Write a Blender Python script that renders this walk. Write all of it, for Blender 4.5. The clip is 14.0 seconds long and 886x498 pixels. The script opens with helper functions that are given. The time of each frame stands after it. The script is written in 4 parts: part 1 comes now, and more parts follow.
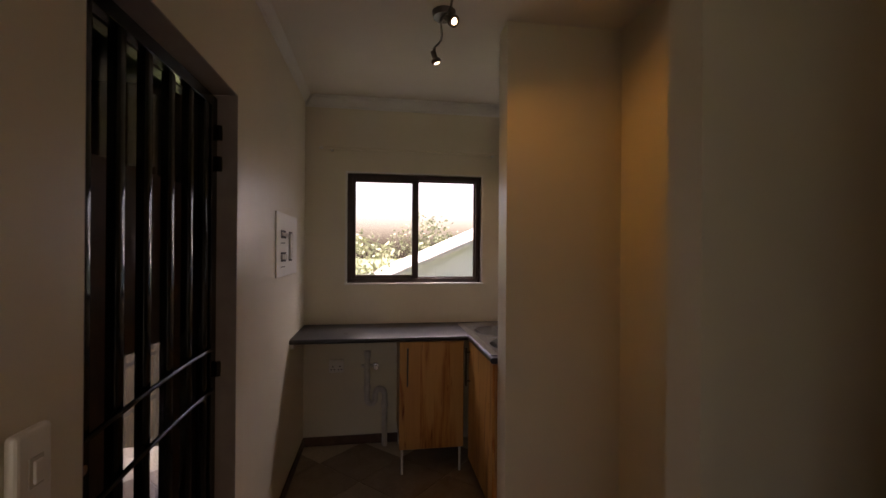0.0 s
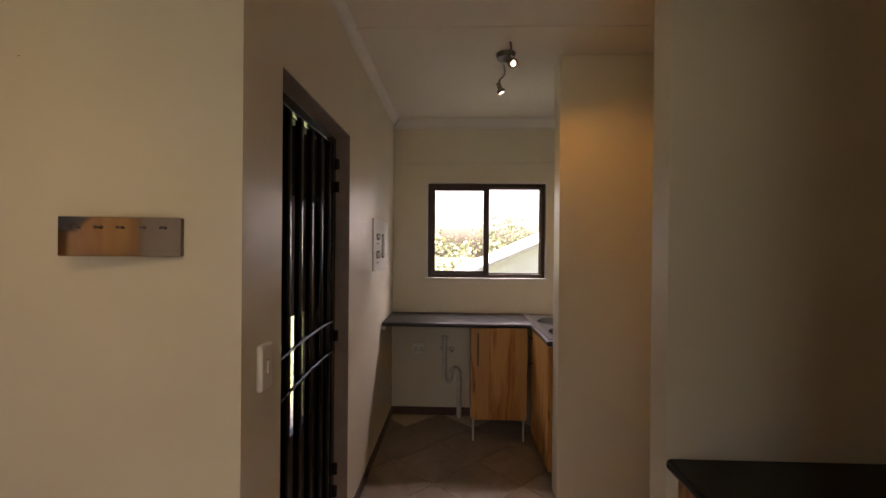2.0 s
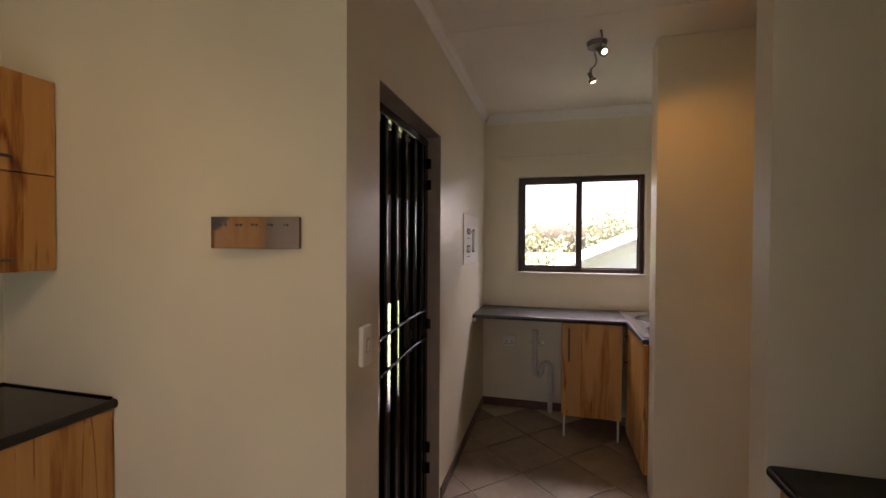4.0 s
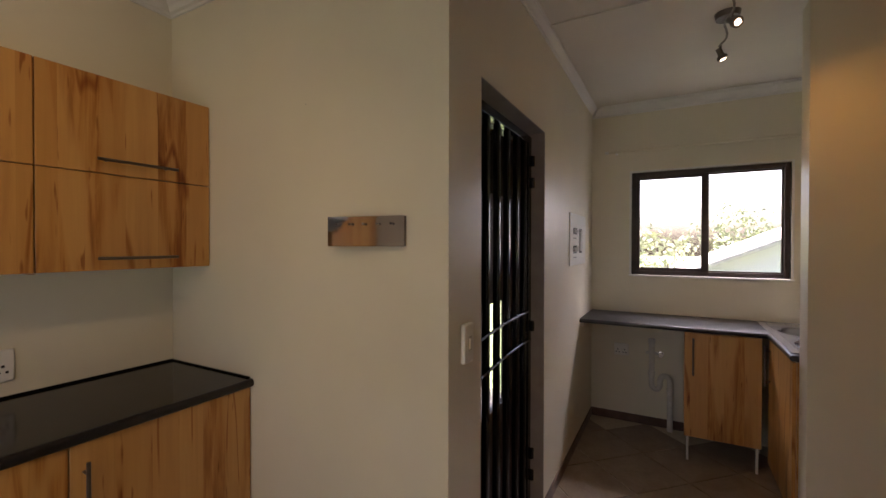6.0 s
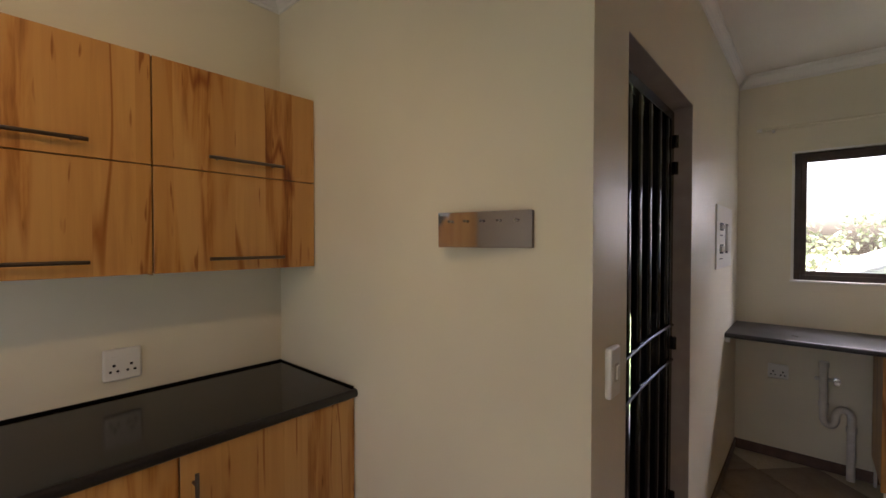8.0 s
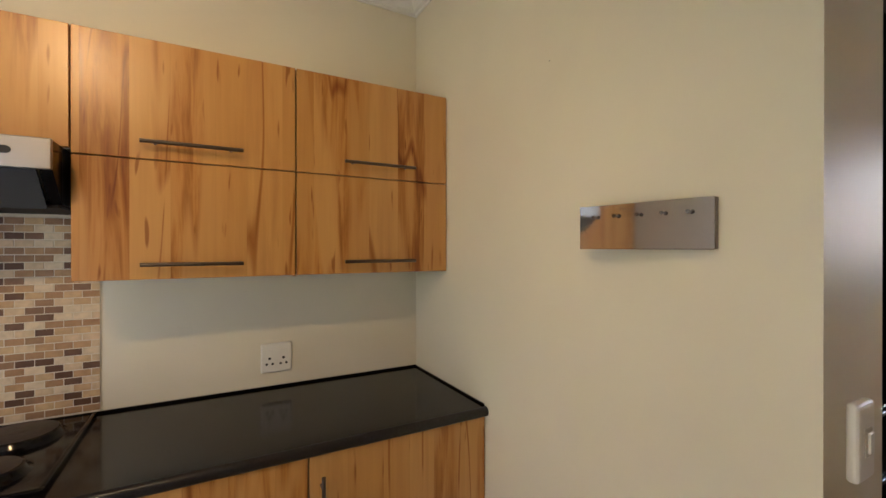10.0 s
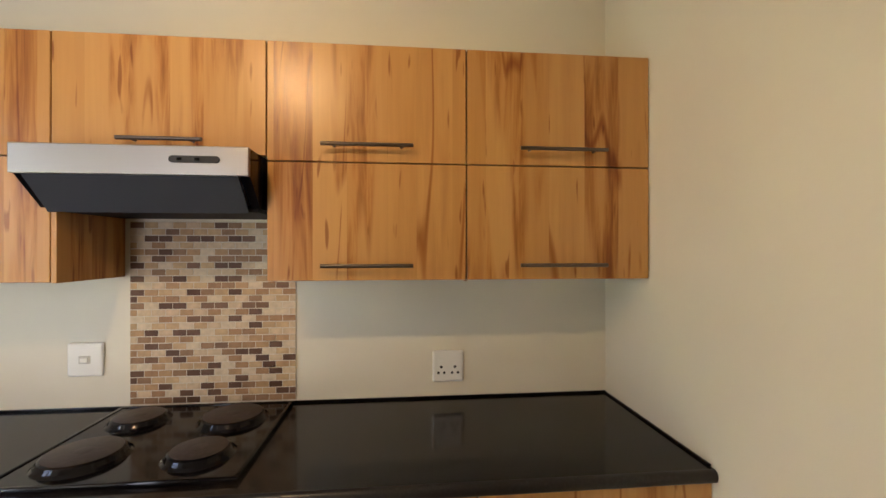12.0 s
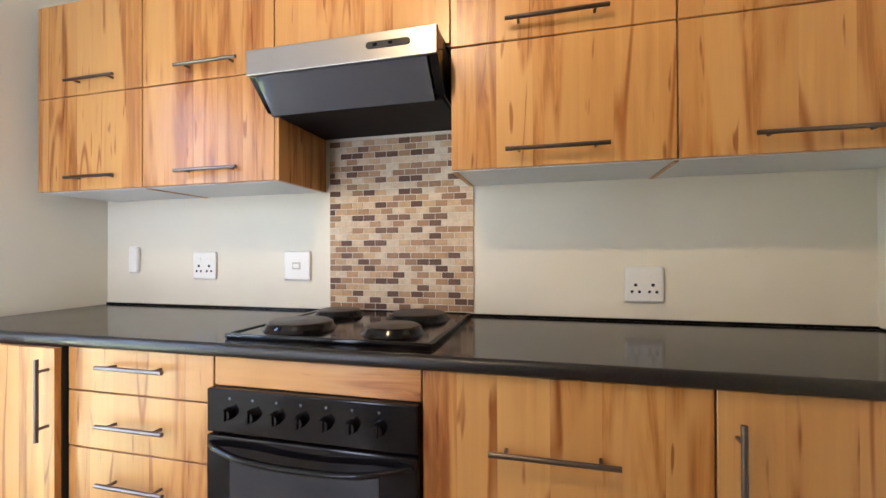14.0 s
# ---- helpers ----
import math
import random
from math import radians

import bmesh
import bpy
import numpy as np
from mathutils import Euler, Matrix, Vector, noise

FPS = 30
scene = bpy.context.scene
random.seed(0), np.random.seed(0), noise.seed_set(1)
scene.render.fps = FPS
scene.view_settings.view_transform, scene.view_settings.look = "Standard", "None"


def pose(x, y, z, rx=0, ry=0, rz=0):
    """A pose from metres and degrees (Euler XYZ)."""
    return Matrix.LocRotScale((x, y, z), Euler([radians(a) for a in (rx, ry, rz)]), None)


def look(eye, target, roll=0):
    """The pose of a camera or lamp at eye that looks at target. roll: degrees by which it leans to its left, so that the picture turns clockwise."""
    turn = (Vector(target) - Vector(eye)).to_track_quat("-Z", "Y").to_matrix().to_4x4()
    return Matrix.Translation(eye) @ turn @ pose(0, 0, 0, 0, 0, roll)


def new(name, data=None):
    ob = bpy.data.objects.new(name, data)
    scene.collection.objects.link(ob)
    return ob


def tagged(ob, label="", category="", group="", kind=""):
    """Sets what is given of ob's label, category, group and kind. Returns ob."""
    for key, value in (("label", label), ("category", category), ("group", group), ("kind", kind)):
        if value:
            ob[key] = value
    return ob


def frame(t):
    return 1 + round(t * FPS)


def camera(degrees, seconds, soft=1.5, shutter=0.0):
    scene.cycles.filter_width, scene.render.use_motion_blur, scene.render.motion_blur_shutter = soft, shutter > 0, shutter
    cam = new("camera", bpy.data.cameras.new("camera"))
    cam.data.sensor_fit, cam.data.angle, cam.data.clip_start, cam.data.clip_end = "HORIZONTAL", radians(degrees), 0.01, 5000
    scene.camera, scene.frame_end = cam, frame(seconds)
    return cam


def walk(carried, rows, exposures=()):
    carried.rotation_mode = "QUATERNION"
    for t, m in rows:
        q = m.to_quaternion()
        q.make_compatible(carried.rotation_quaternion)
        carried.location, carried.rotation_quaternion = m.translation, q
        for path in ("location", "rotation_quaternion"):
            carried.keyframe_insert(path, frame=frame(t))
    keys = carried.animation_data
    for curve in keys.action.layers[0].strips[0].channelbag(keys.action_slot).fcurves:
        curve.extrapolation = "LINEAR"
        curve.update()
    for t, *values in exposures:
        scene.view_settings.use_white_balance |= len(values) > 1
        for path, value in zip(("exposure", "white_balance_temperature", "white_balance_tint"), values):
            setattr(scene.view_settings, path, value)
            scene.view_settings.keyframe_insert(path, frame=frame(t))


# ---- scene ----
cam = camera(92.9, 14.0)
PATH = [
    (0, (0.546, -0.632, 1.496), (0.853, 1.345, 1.499), 0.4),
    (0.5, (0.574, -0.751, 1.496), (0.847, 1.23, 1.496), 0.4),
    (1, (0.594, -0.873, 1.497), (0.759, 1.12, 1.495), 0.5),
    (1.5, (0.589, -0.978, 1.503), (0.637, 1.021, 1.499), 0.4),
    (2, (0.577, -1.113, 1.502), (0.511, 0.886, 1.496), 0.5),
    (2.5, (0.587, -1.2, 1.499), (0.426, 0.793, 1.489), 0.4),
    (3, (0.618, -1.203, 1.502), (0.349, 0.779, 1.478), 0.4),
    (5.5, (0.626, -1.174, 1.479), (-0.23, 0.633, 1.459), 0.1),
    (6, (0.62, -1.173, 1.477), (-0.338, 0.582, 1.458), 0.1),
    (6.5, (0.592, -1.155, 1.478), (-0.457, 0.548, 1.459), 0.1),
    (7, (0.527, -1.11, 1.475), (-0.609, 0.536, 1.455), 0.1),
    (7.5, (0.458, -1.057, 1.478), (-0.759, 0.53, 1.458), 0.1),
    (7.7, (0.432, -1.041, 1.49), (-0.822, 0.517, 1.462), 0.1),
    (10, (0.295, -0.861, 1.475), (-1.455, 0.108, 1.47), -0.0),
    (10.5, (0.239, -0.857, 1.475), (-1.591, -0.052, 1.466), 0.0),
    (11, (0.156, -0.853, 1.473), (-1.74, -0.219, 1.47), -0.1),
    (11.5, (0.092, -0.84, 1.477), (-1.859, -0.4, 1.474), -0.1),
    (12, (0.069, -0.799, 1.475), (-1.922, -0.606, 1.477), -0.0),
    (12.5, (0.049, -0.794, 1.454), (-1.95, -0.831, 1.454), -0.1),
    (13, (0.02, -0.828, 1.377), (-1.965, -1.072, 1.372), -0.1),
    (13.5, (-0.014, -0.864, 1.265), (-1.977, -1.244, 1.269), -0.2),
    (14, (-0.03, -0.921, 1.144), (-1.969, -1.414, 1.156), -0.3),
]
TIMES_EXPOSURE = [
    (0.0, 2.55, 6900, 30), (0.5, 2.62, 6900, 30), (1.0, 2.97, 6900, 29), (1.5, 3.15, 7000, 28), (2.0, 3.32, 6900, 27), (3.0, 3.5, 6750, 27),
    (5.5, 3.39, 6300, 25), (7.5, 3.44, 6050, 23), (10.0, 4.22, 5900, 18), (11.0, 4.25, 5950, 18), (12.5, 4.57, 5950, 18), (14.0, 5.02, 5350, 18),
]
walk(cam, [(t, look(eye, target, roll)) for t, eye, target, roll in PATH], TIMES_EXPOSURE)

# ---- world, sun and large lights ----
world = bpy.data.worlds.new("world")
scene.world = world
world.use_nodes = True
wn = world.node_tree
sky = wn.nodes.new("ShaderNodeTexSky")
sky.sky_type = "NISHITA"
sky.sun_disc = False
sky.sun_elevation = radians(68)
sky.sun_rotation = radians(15)
sky.air_density = 1.0
sky.dust_density = 6.0
wn.links.new(sky.outputs[0], wn.nodes["Background"].inputs[0])
wn.nodes["Background"].inputs[1].default_value = 0.09

sun_data = bpy.data.lights.new("sun", "SUN")
sun_data.energy, sun_data.angle, sun_data.color = 5.0, radians(6), (1.0, 0.94, 0.86)
sun = new("sun", sun_data)
# the hazy sun stands high in the north
sun.matrix_basis = look((1.0, 3.7, 10), (0, 0, 0))


def area(name, eye, target, w, h, power, color):
    d = bpy.data.lights.new(name, "AREA")
    d.shape, d.size, d.size_y, d.energy, d.color = "RECTANGLE", w, h, power, color
    ob = new(name, d)
    ob.matrix_basis = look(eye, target)
    return ob


def spot(name, eye, target, power, angle, blend, color, size=0.02):
    d = bpy.data.lights.new(name, "SPOT")
    d.energy, d.spot_size, d.spot_blend, d.color, d.shadow_soft_size = power, radians(angle), blend, color, size
    ob = new(name, d)
    ob.matrix_basis = look(eye, target)
    return ob


DAY = (0.97, 0.985, 1.0)
WARM = (1.0, 0.52, 0.17)
area("daylight_south", (-0.25, -2.99, 1.15), (-1.1, -0.8, 1.1), 0.62, 1.9, 0.33, DAY)
# added fill lamp in the side opening, brightens the south-west end
area("fill_side", (1.0, -2.25, 1.1), (-0.6, -4.0, 1.1), 0.8, 1.8, 1.4, DAY)
area("daylight_north", (0.84, 3.25, 2.62), (0.84, 1.6, 0.4), 1.2, 0.6, 7.6, (1.0, 0.965, 0.965))
spot("lamp_niche", (0.92, 1.10, 2.50), (1.8, 1.00, 1.5), 1.2, 104, 1.0, (1.0, 0.45, 0.06))
spot("lamp_sink", (0.87, 1.67, 2.50), (1.45, 2.55, 1.0), 0.8, 80, 0.9, WARM)
spot("lamp_kitchen", (0.2, -1.50, 2.5), (-1.22, -1.16, 2.0), 0.6, 50, 1.0, (1.0, 0.57, 0.14))
spot("lamp_kitchen_down", (0.2, -1.47, 2.5), (-1.3, -1.0, 0.9), 1.85, 120, 0.7, (1.0, 0.67, 0.31))


# ---- materials ----
def mat(name, color, rough=0.5, metal=0.0, spec=0.5, coat=0.0):
    m = bpy.data.materials.new(name)
    m.use_nodes = True
    b = m.node_tree.nodes["Principled BSDF"]
    b.inputs["Base Color"].default_value = (*color, 1)
    b.inputs["Roughness"].default_value = rough
    b.inputs["Metallic"].default_value = metal
    b.inputs["Specular IOR Level"].default_value = spec
    b.inputs["Coat Weight"].default_value = coat
    return m


def tree(m):
    return m.node_tree.nodes, m.node_tree.links, m.node_tree.nodes["Principled BSDF"]


def coords(nodes, links, scale, spread=0.0):
    """Object coordinates, stretched by scale; spread shifts each object by its own random number."""
    tc, mp = nodes.new("ShaderNodeTexCoord"), nodes.new("ShaderNodeMapping")
    mp.inputs["Scale"].default_value = scale
    links.new(tc.outputs["Object"], mp.inputs["Vector"])
    if spread:
        info, mul = nodes.new("ShaderNodeObjectInfo"), nodes.new("ShaderNodeMath")
        mul.operation = "MULTIPLY"
        mul.inputs[1].default_value = spread
        links.new(info.outputs["Random"], mul.inputs[0])
        links.new(mul.outputs[0], mp.inputs["Location"])
    return mp.outputs[0]


def noise_node(nodes, links, vec, scale, detail=4.0, distortion=0.0, rough=0.5):
    n = nodes.new("ShaderNodeTexNoise")
    n.inputs["Scale"].default_value = scale
    n.inputs["Detail"].default_value = detail
    n.inputs["Distortion"].default_value = distortion
    n.inputs["Roughness"].default_value = rough
    links.new(vec, n.inputs["Vector"])
    return n.outputs["Fac"]


def ramp(nodes, links, fac, stops, constant=False):
    r = nodes.new("ShaderNodeValToRGB")
    if constant:
        r.color_ramp.interpolation = "CONSTANT"
    els = r.color_ramp.elements
    while len(els) < len(stops):
        els.new(0.5)
    for e, (p, c) in zip(els, stops):
        e.position, e.color = p, (*c, 1)
    links.new(fac, r.inputs[0])
    return r.outputs[0]


def grey(v):
    return (v, v, v)


def mix(nodes, links, a, b, fac, kind="MIX"):
    n = nodes.new("ShaderNodeMix")
    n.data_type, n.blend_type = "RGBA", kind
    for sock, v in ((n.inputs[6], a), (n.inputs[7], b), (n.inputs[0], fac)):
        if hasattr(v, "links"):
            links.new(v, sock)
        else:
            sock.default_value = v if not isinstance(v, tuple) else (*v, 1)
    return n.outputs[2]


def bump(nodes, links, b, height, strength, distance=0.002):
    n = nodes.new("ShaderNodeBump")
    n.inputs["Strength"].default_value, n.inputs["Distance"].default_value = strength, distance
    links.new(height, n.inputs["Height"])
    links.new(n.outputs[0], b.inputs["Normal"])


def paint(name, color, rough=0.6):
    """Rolled wall paint on plaster: faint blotches, roller grain and shallow unevenness."""
    m = mat(name, color, rough, spec=0.4)
    nodes, links, b = tree(m)
    v = coords(nodes, links, (1, 1, 1))
    big = noise_node(nodes, links, v, 1.3, 3)
    lo, hi = tuple(c * 0.93 for c in color), tuple(min(1, c * 1.05) for c in color)
    links.new(ramp(nodes, links, big, [(0.3, lo), (0.7, hi)]), b.inputs["Base Color"])
    fine = noise_node(nodes, links, v, 90, 3)
    wide = noise_node(nodes, links, v, 6, 2)
    add = nodes.new("ShaderNodeMath")
    add.operation = "MULTIPLY_ADD"
    links.new(wide, add.inputs[0])
    add.inputs[1].default_value = 2.0
    links.new(fine, add.inputs[2])
    bump(nodes, links, b, add.outputs[0], 0.22, 0.0015)
    links.new(ramp(nodes, links, big, [(0.3, grey(rough - 0.08)), (0.7, grey(rough + 0.06))]), b.inputs["Roughness"])
    return m


def laminate(name, tint=1.0, along="z"):
    """Satin apple-wood laminate, its grain running on from front to front: honey staves, bold brown bands of streaks, fine veins."""
    m = mat(name, (0.5, 0.28, 0.11), 0.3, spec=0.5)
    nodes, links, b = tree(m)
    geo = nodes.new("ShaderNodeNewGeometry")
    sep = nodes.new("ShaderNodeSeparateXYZ")
    links.new(geo.outputs["Position"], sep.inputs[0])

    def value(op, *args):
        n = nodes.new("ShaderNodeMath")
        n.operation = op
        for sock, a in zip(n.inputs, args):
            if hasattr(a, "links"):
                links.new(a, sock)
            else:
                sock.default_value = a
        return n.outputs[0]

    x, y, z = sep.outputs
    across = value("ADD", x, y if along == "z" else z)
    length = z if along == "z" else y
    # staves of uneven width, 7 to 14 cm
    wander = nodes.new("ShaderNodeTexNoise")
    wander.noise_dimensions = "1D"
    wander.inputs["Scale"].default_value = 3.1
    links.new(across, wander.inputs["W"])
    stave = nodes.new("ShaderNodeTexWhiteNoise")
    stave.noise_dimensions = "1D"
    edge = value("MULTIPLY", value("ADD", across, value("MULTIPLY", wander.outputs["Fac"], 0.16)), 9.5)
    links.new(value("FLOOR", edge), stave.inputs["W"])
    other = nodes.new("ShaderNodeTexWhiteNoise")
    other.noise_dimensions = "1D"
    links.new(value("ADD", value("FLOOR", edge), 31.5), other.inputs["W"])

    def grain(stretch, scale, detail, distortion, seed, rough=0.5):
        com = nodes.new("ShaderNodeCombineXYZ")
        links.new(across, com.inputs[0])
        links.new(value("MULTIPLY", length, stretch), com.inputs[1])
        links.new(value("ADD", value("MULTIPLY", stave.outputs[0], 7.0), seed), com.inputs[2])
        return noise_node(nodes, links, com.outputs[0], scale, detail, distortion, rough)

    def c(r, g, bl):
        return (r * tint, g * tint, bl * tint)

    fibre = grain(0.035, 75, 4, 0.2, 3.0, 0.6)
    base = ramp(nodes, links, fibre, [(0.3, c(0.575, 0.302, 0.093)), (0.65, c(0.62, 0.338, 0.106))])
    tone = ramp(nodes, links, stave.outputs[0], [(0.0, (0.90, 0.84, 0.74)), (0.22, (0.96, 0.93, 0.88)), (0.5, (1, 1, 1)), (0.8, (1.0, 0.99, 0.96)), (1.0, (0.86, 0.79, 0.68))])
    base = mix(nodes, links, base, tone, 1.0, "MULTIPLY")
    # bands of streaks, strong in some staves and missing in others
    band = grain(0.11, 9.5, 2.0, 0.4, 11.0)
    where = value("MULTIPLY", ramp(nodes, links, band, [(0.47, grey(0.0)), (0.54, grey(0.85)), (0.66, grey(1.0))]),
                  ramp(nodes, links, other.outputs[0], [(0.14, grey(0.15)), (0.30, grey(1.0))]))
    streak = grain(0.07, 27.0, 4.0, 0.5, 17.0, 0.62)
    streaks = ramp(nodes, links, streak, [(0.35, (0.44, 0.26, 0.12)), (0.44, (0.62, 0.44, 0.26)), (0.53, (0.84, 0.72, 0.54)), (0.62, (0.96, 0.92, 0.83))])
    base = mix(nodes, links, base, mix(nodes, links, (1.0, 1.0, 1.0), streaks, where), 1.0, "MULTIPLY")
    # long dark veins that wander and close like flames
    vein = grain(0.065, 5.5, 2.0, 0.3, 23.0)
    line = ramp(nodes, links, vein, [(0.488, (1, 1, 1)), (0.498, (0.56, 0.37, 0.21)), (0.502, (0.56, 0.37, 0.21)), (0.512, (1, 1, 1))])
    gate = ramp(nodes, links, grain(0.5, 6.0, 2.0, 0.0, 37.0), [(0.44, grey(0.0)), (0.54, grey(1.0))])
    base = mix(nodes, links, base, mix(nodes, links, (1.0, 1.0, 1.0), line, gate), 1.0, "MULTIPLY")
    fleck = ramp(nodes, links, grain(0.12, 46.0, 1.0, 0.2, 53.0), [(0.69, (1, 1, 1)), (0.75, (0.50, 0.32, 0.20))])
    base = mix(nodes, links, base, fleck, 0.9, "MULTIPLY")
    # the joint between staves shows as a faint dark line
    seam = ramp(nodes, links, value("FRACT", edge), [(0.0, grey(0.78)), (0.02, grey(1.0)), (0.985, grey(1.0)), (1.0, grey(0.82))])
    base = mix(nodes, links, base, seam, 0.3, "MULTIPLY")
    links.new(base, b.inputs["Base Color"])
    links.new(ramp(nodes, links, fibre, [(0.2, grey(0.27)), (0.8, grey(0.36))]), b.inputs["Roughness"])
    bump(nodes, links, b, fibre, 0.04, 0.0004)
    return m


def speckled(name, lo, hi, rough, scale=160.0, relief=0.02):
    m = mat(name, lo, rough)
    nodes, links, b = tree(m)
    v = coords(nodes, links, (1, 1, 1))
    n = noise_node(nodes, links, v, scale, 3)
    links.new(ramp(nodes, links, n, [(0.45, lo), (0.72, hi)]), b.inputs["Base Color"])
    w = noise_node(nodes, links, v, 5, 4)
    links.new(ramp(nodes, links, w, [(0.3, grey(rough * 0.9)), (0.75, grey(rough * 1.2))]), b.inputs["Roughness"])
    if relief:
        bump(nodes, links, b, n, relief, 0.0003)
    return m


def brushed(name, color, rough, axis_scale):
    m = mat(name, color, rough, metal=1.0)
    nodes, links, b = tree(m)
    n = noise_node(nodes, links, coords(nodes, links, axis_scale), 1.0, 4)
    links.new(ramp(nodes, links, n, [(0.3, grey(rough * 0.92)), (0.7, grey(rough * 1.1))]), b.inputs["Roughness"])
    return m


def glass(name, color=(1, 1, 1), rough=0.0):
    m = mat(name, color, rough)
    tree(m)[2].inputs["Transmission Weight"].default_value = 1.0
    tree(m)[2].inputs["IOR"].default_value = 1.45
    return m


def glowing(name, color, strength):
    m = mat(name, (0.8, 0.8, 0.8), 0.4)
    b = tree(m)[2]
    b.inputs["Emission Color"].default_value = (*color, 1)
    b.inputs["Emission Strength"].default_value = strength
    return m


M_WALL = paint("cream_wall_paint", (0.74, 0.685, 0.545), 0.42)
M_CEIL = paint("ceiling_paint", (0.74, 0.70, 0.63), 0.75)
M_CORNICE = paint("cornice_paint", (0.78, 0.77, 0.74), 0.5)
M_WOOD = laminate("honey_walnut_laminate", 0.93)
M_WOOD_H = laminate("honey_walnut_laminate_cross", 0.95, "y")
M_CARCASS = mat("white_melamine", (0.72, 0.72, 0.70), 0.45)
M_TOP = speckled("black_granite_look_laminate", (0.007, 0.0055, 0.005), (0.016, 0.012, 0.011), 0.13, 160, 0)
tree(M_TOP)[2].inputs["Specular IOR Level"].default_value = 0.27
M_TOPEDGE = speckled("worn_black_laminate_edge", (0.008, 0.007, 0.007), (0.017, 0.0145, 0.014), 0.34, 140)
M_TOPG = speckled("dark_grey_laminate", (0.020, 0.019, 0.021), (0.028, 0.027, 0.029), 0.30)
tree(M_TOPG)[2].inputs["Specular IOR Level"].default_value = 0.35
M_BLACKMETAL = mat("black_gloss_enamel", (0.005, 0.0045, 0.005), 0.11, spec=0.28)
M_HANDLE = brushed("dark_bronze_metal", (0.17, 0.14, 0.12), 0.3, (300, 30, 300))
M_STEEL = mat("brushed_steel", (0.62, 0.61, 0.58), 0.27, 1.0)
M_FRAMEPAINT = speckled("brown_grey_frame_paint", (0.32, 0.27, 0.24), (0.38, 0.33, 0.29), 0.45, 8)
M_LAMPMETAL = mat("dull_bronzed_steel", (0.20, 0.175, 0.15), 0.28, 1.0)
M_BAND = brushed("dull_brushed_steel", (0.37, 0.355, 0.335), 0.33, (300, 20, 300))
# one sink steel in two colours: bowls painted shaded, deck painted window-lit
M_BOWL = mat("sink_steel_shaded_bowl", (0.30, 0.30, 0.32), 0.22, 1.0)
M_DECK = mat("sink_steel_window_lit", (0.50, 0.51, 0.55), 0.2, 1.0)
M_CHROME = mat("chrome", (0.75, 0.74, 0.72), 0.12, 1.0)
M_MIRROR = mat("polished_plate", (0.56, 0.55, 0.55), 0.06, 1.0)
M_PLASTIC = mat("white_plastic", (0.80, 0.78, 0.72), 0.3)
M_PVC = speckled("grey_white_pvc", (0.62, 0.59, 0.54), (0.70, 0.67, 0.62), 0.4, 25)
M_DARK = mat("dark_hole", (0.01, 0.01, 0.01), 0.6)
M_BLACKGLASS = mat("black_glass", (0.028, 0.029, 0.032), 0.05)
# base raised to blue-grey, a painted reflection of the window light
M_VISOR = mat("smoked_glass_with_painted_sheen", (0.055, 0.059, 0.068), 0.04, coat=0.5)
M_SEAM = mat("shaded_plastic_seam", (0.52, 0.49, 0.42), 0.5)
M_PLATE = speckled("cast_iron_hotplate", (0.035, 0.026, 0.023), (0.058, 0.044, 0.039), 0.42, 60)
M_FRAME = speckled("bronze_window_frame", (0.035, 0.018, 0.012), (0.06, 0.03, 0.02), 0.4, 20)
M_GLASS = glass("window_glass")
M_GROUT = speckled("grout", (0.62, 0.55, 0.43), (0.72, 0.65, 0.53), 0.8, 60)
M_SKIRT = speckled("brown_tile_skirting", (0.09, 0.05, 0.035), (0.15, 0.085, 0.06), 0.35, 12)
M_DOORWOOD = speckled("dark_stained_timber", (0.045, 0.02, 0.010), (0.08, 0.035, 0.018), 0.4, 14)
M_LAMP = glowing("lit_bulb", (1.0, 0.78, 0.5), 2.0)


def tile_material(name, stops):
    m = mat(name, (0.5, 0.4, 0.3), 0.5, spec=0.2)
    nodes, links, b = tree(m)
    info = nodes.new("ShaderNodeObjectInfo")
    col = ramp(nodes, links, info.outputs["Random"], stops, True)
    n = noise_node(nodes, links, coords(nodes, links, (1, 1, 1), 5.0), 45, 4)
    links.new(mix(nodes, links, col, ramp(nodes, links, n, [(0.25, grey(0.72)), (0.75, grey(1.0))]), 1.0, "MULTIPLY"), b.inputs["Base Color"])
    bump(nodes, links, b, n, 0.15, 0.001)
    return m


def floor_tile_material():
    m = mat("beige_ceramic_floor_tile", (0.4, 0.33, 0.25), 0.35)
    nodes, links, b = tree(m)
    v = coords(nodes, links, (1, 1, 1), 7.0)
    n = noise_node(nodes, links, v, 7, 5, 0.6)
    fine = noise_node(nodes, links, v, 60, 3)
    col = ramp(nodes, links, n, [(0.3, (0.26, 0.19, 0.135)), (0.7, (0.37, 0.295, 0.22))])
    links.new(mix(nodes, links, col, ramp(nodes, links, fine, [(0.3, grey(0.85)), (0.7, grey(1.0))]), 1.0, "MULTIPLY"), b.inputs["Base Color"])
    links.new(ramp(nodes, links, n, [(0.3, grey(0.28)), (0.7, grey(0.45))]), b.inputs["Roughness"])
    bump(nodes, links, b, fine, 0.08, 0.0008)
    return m


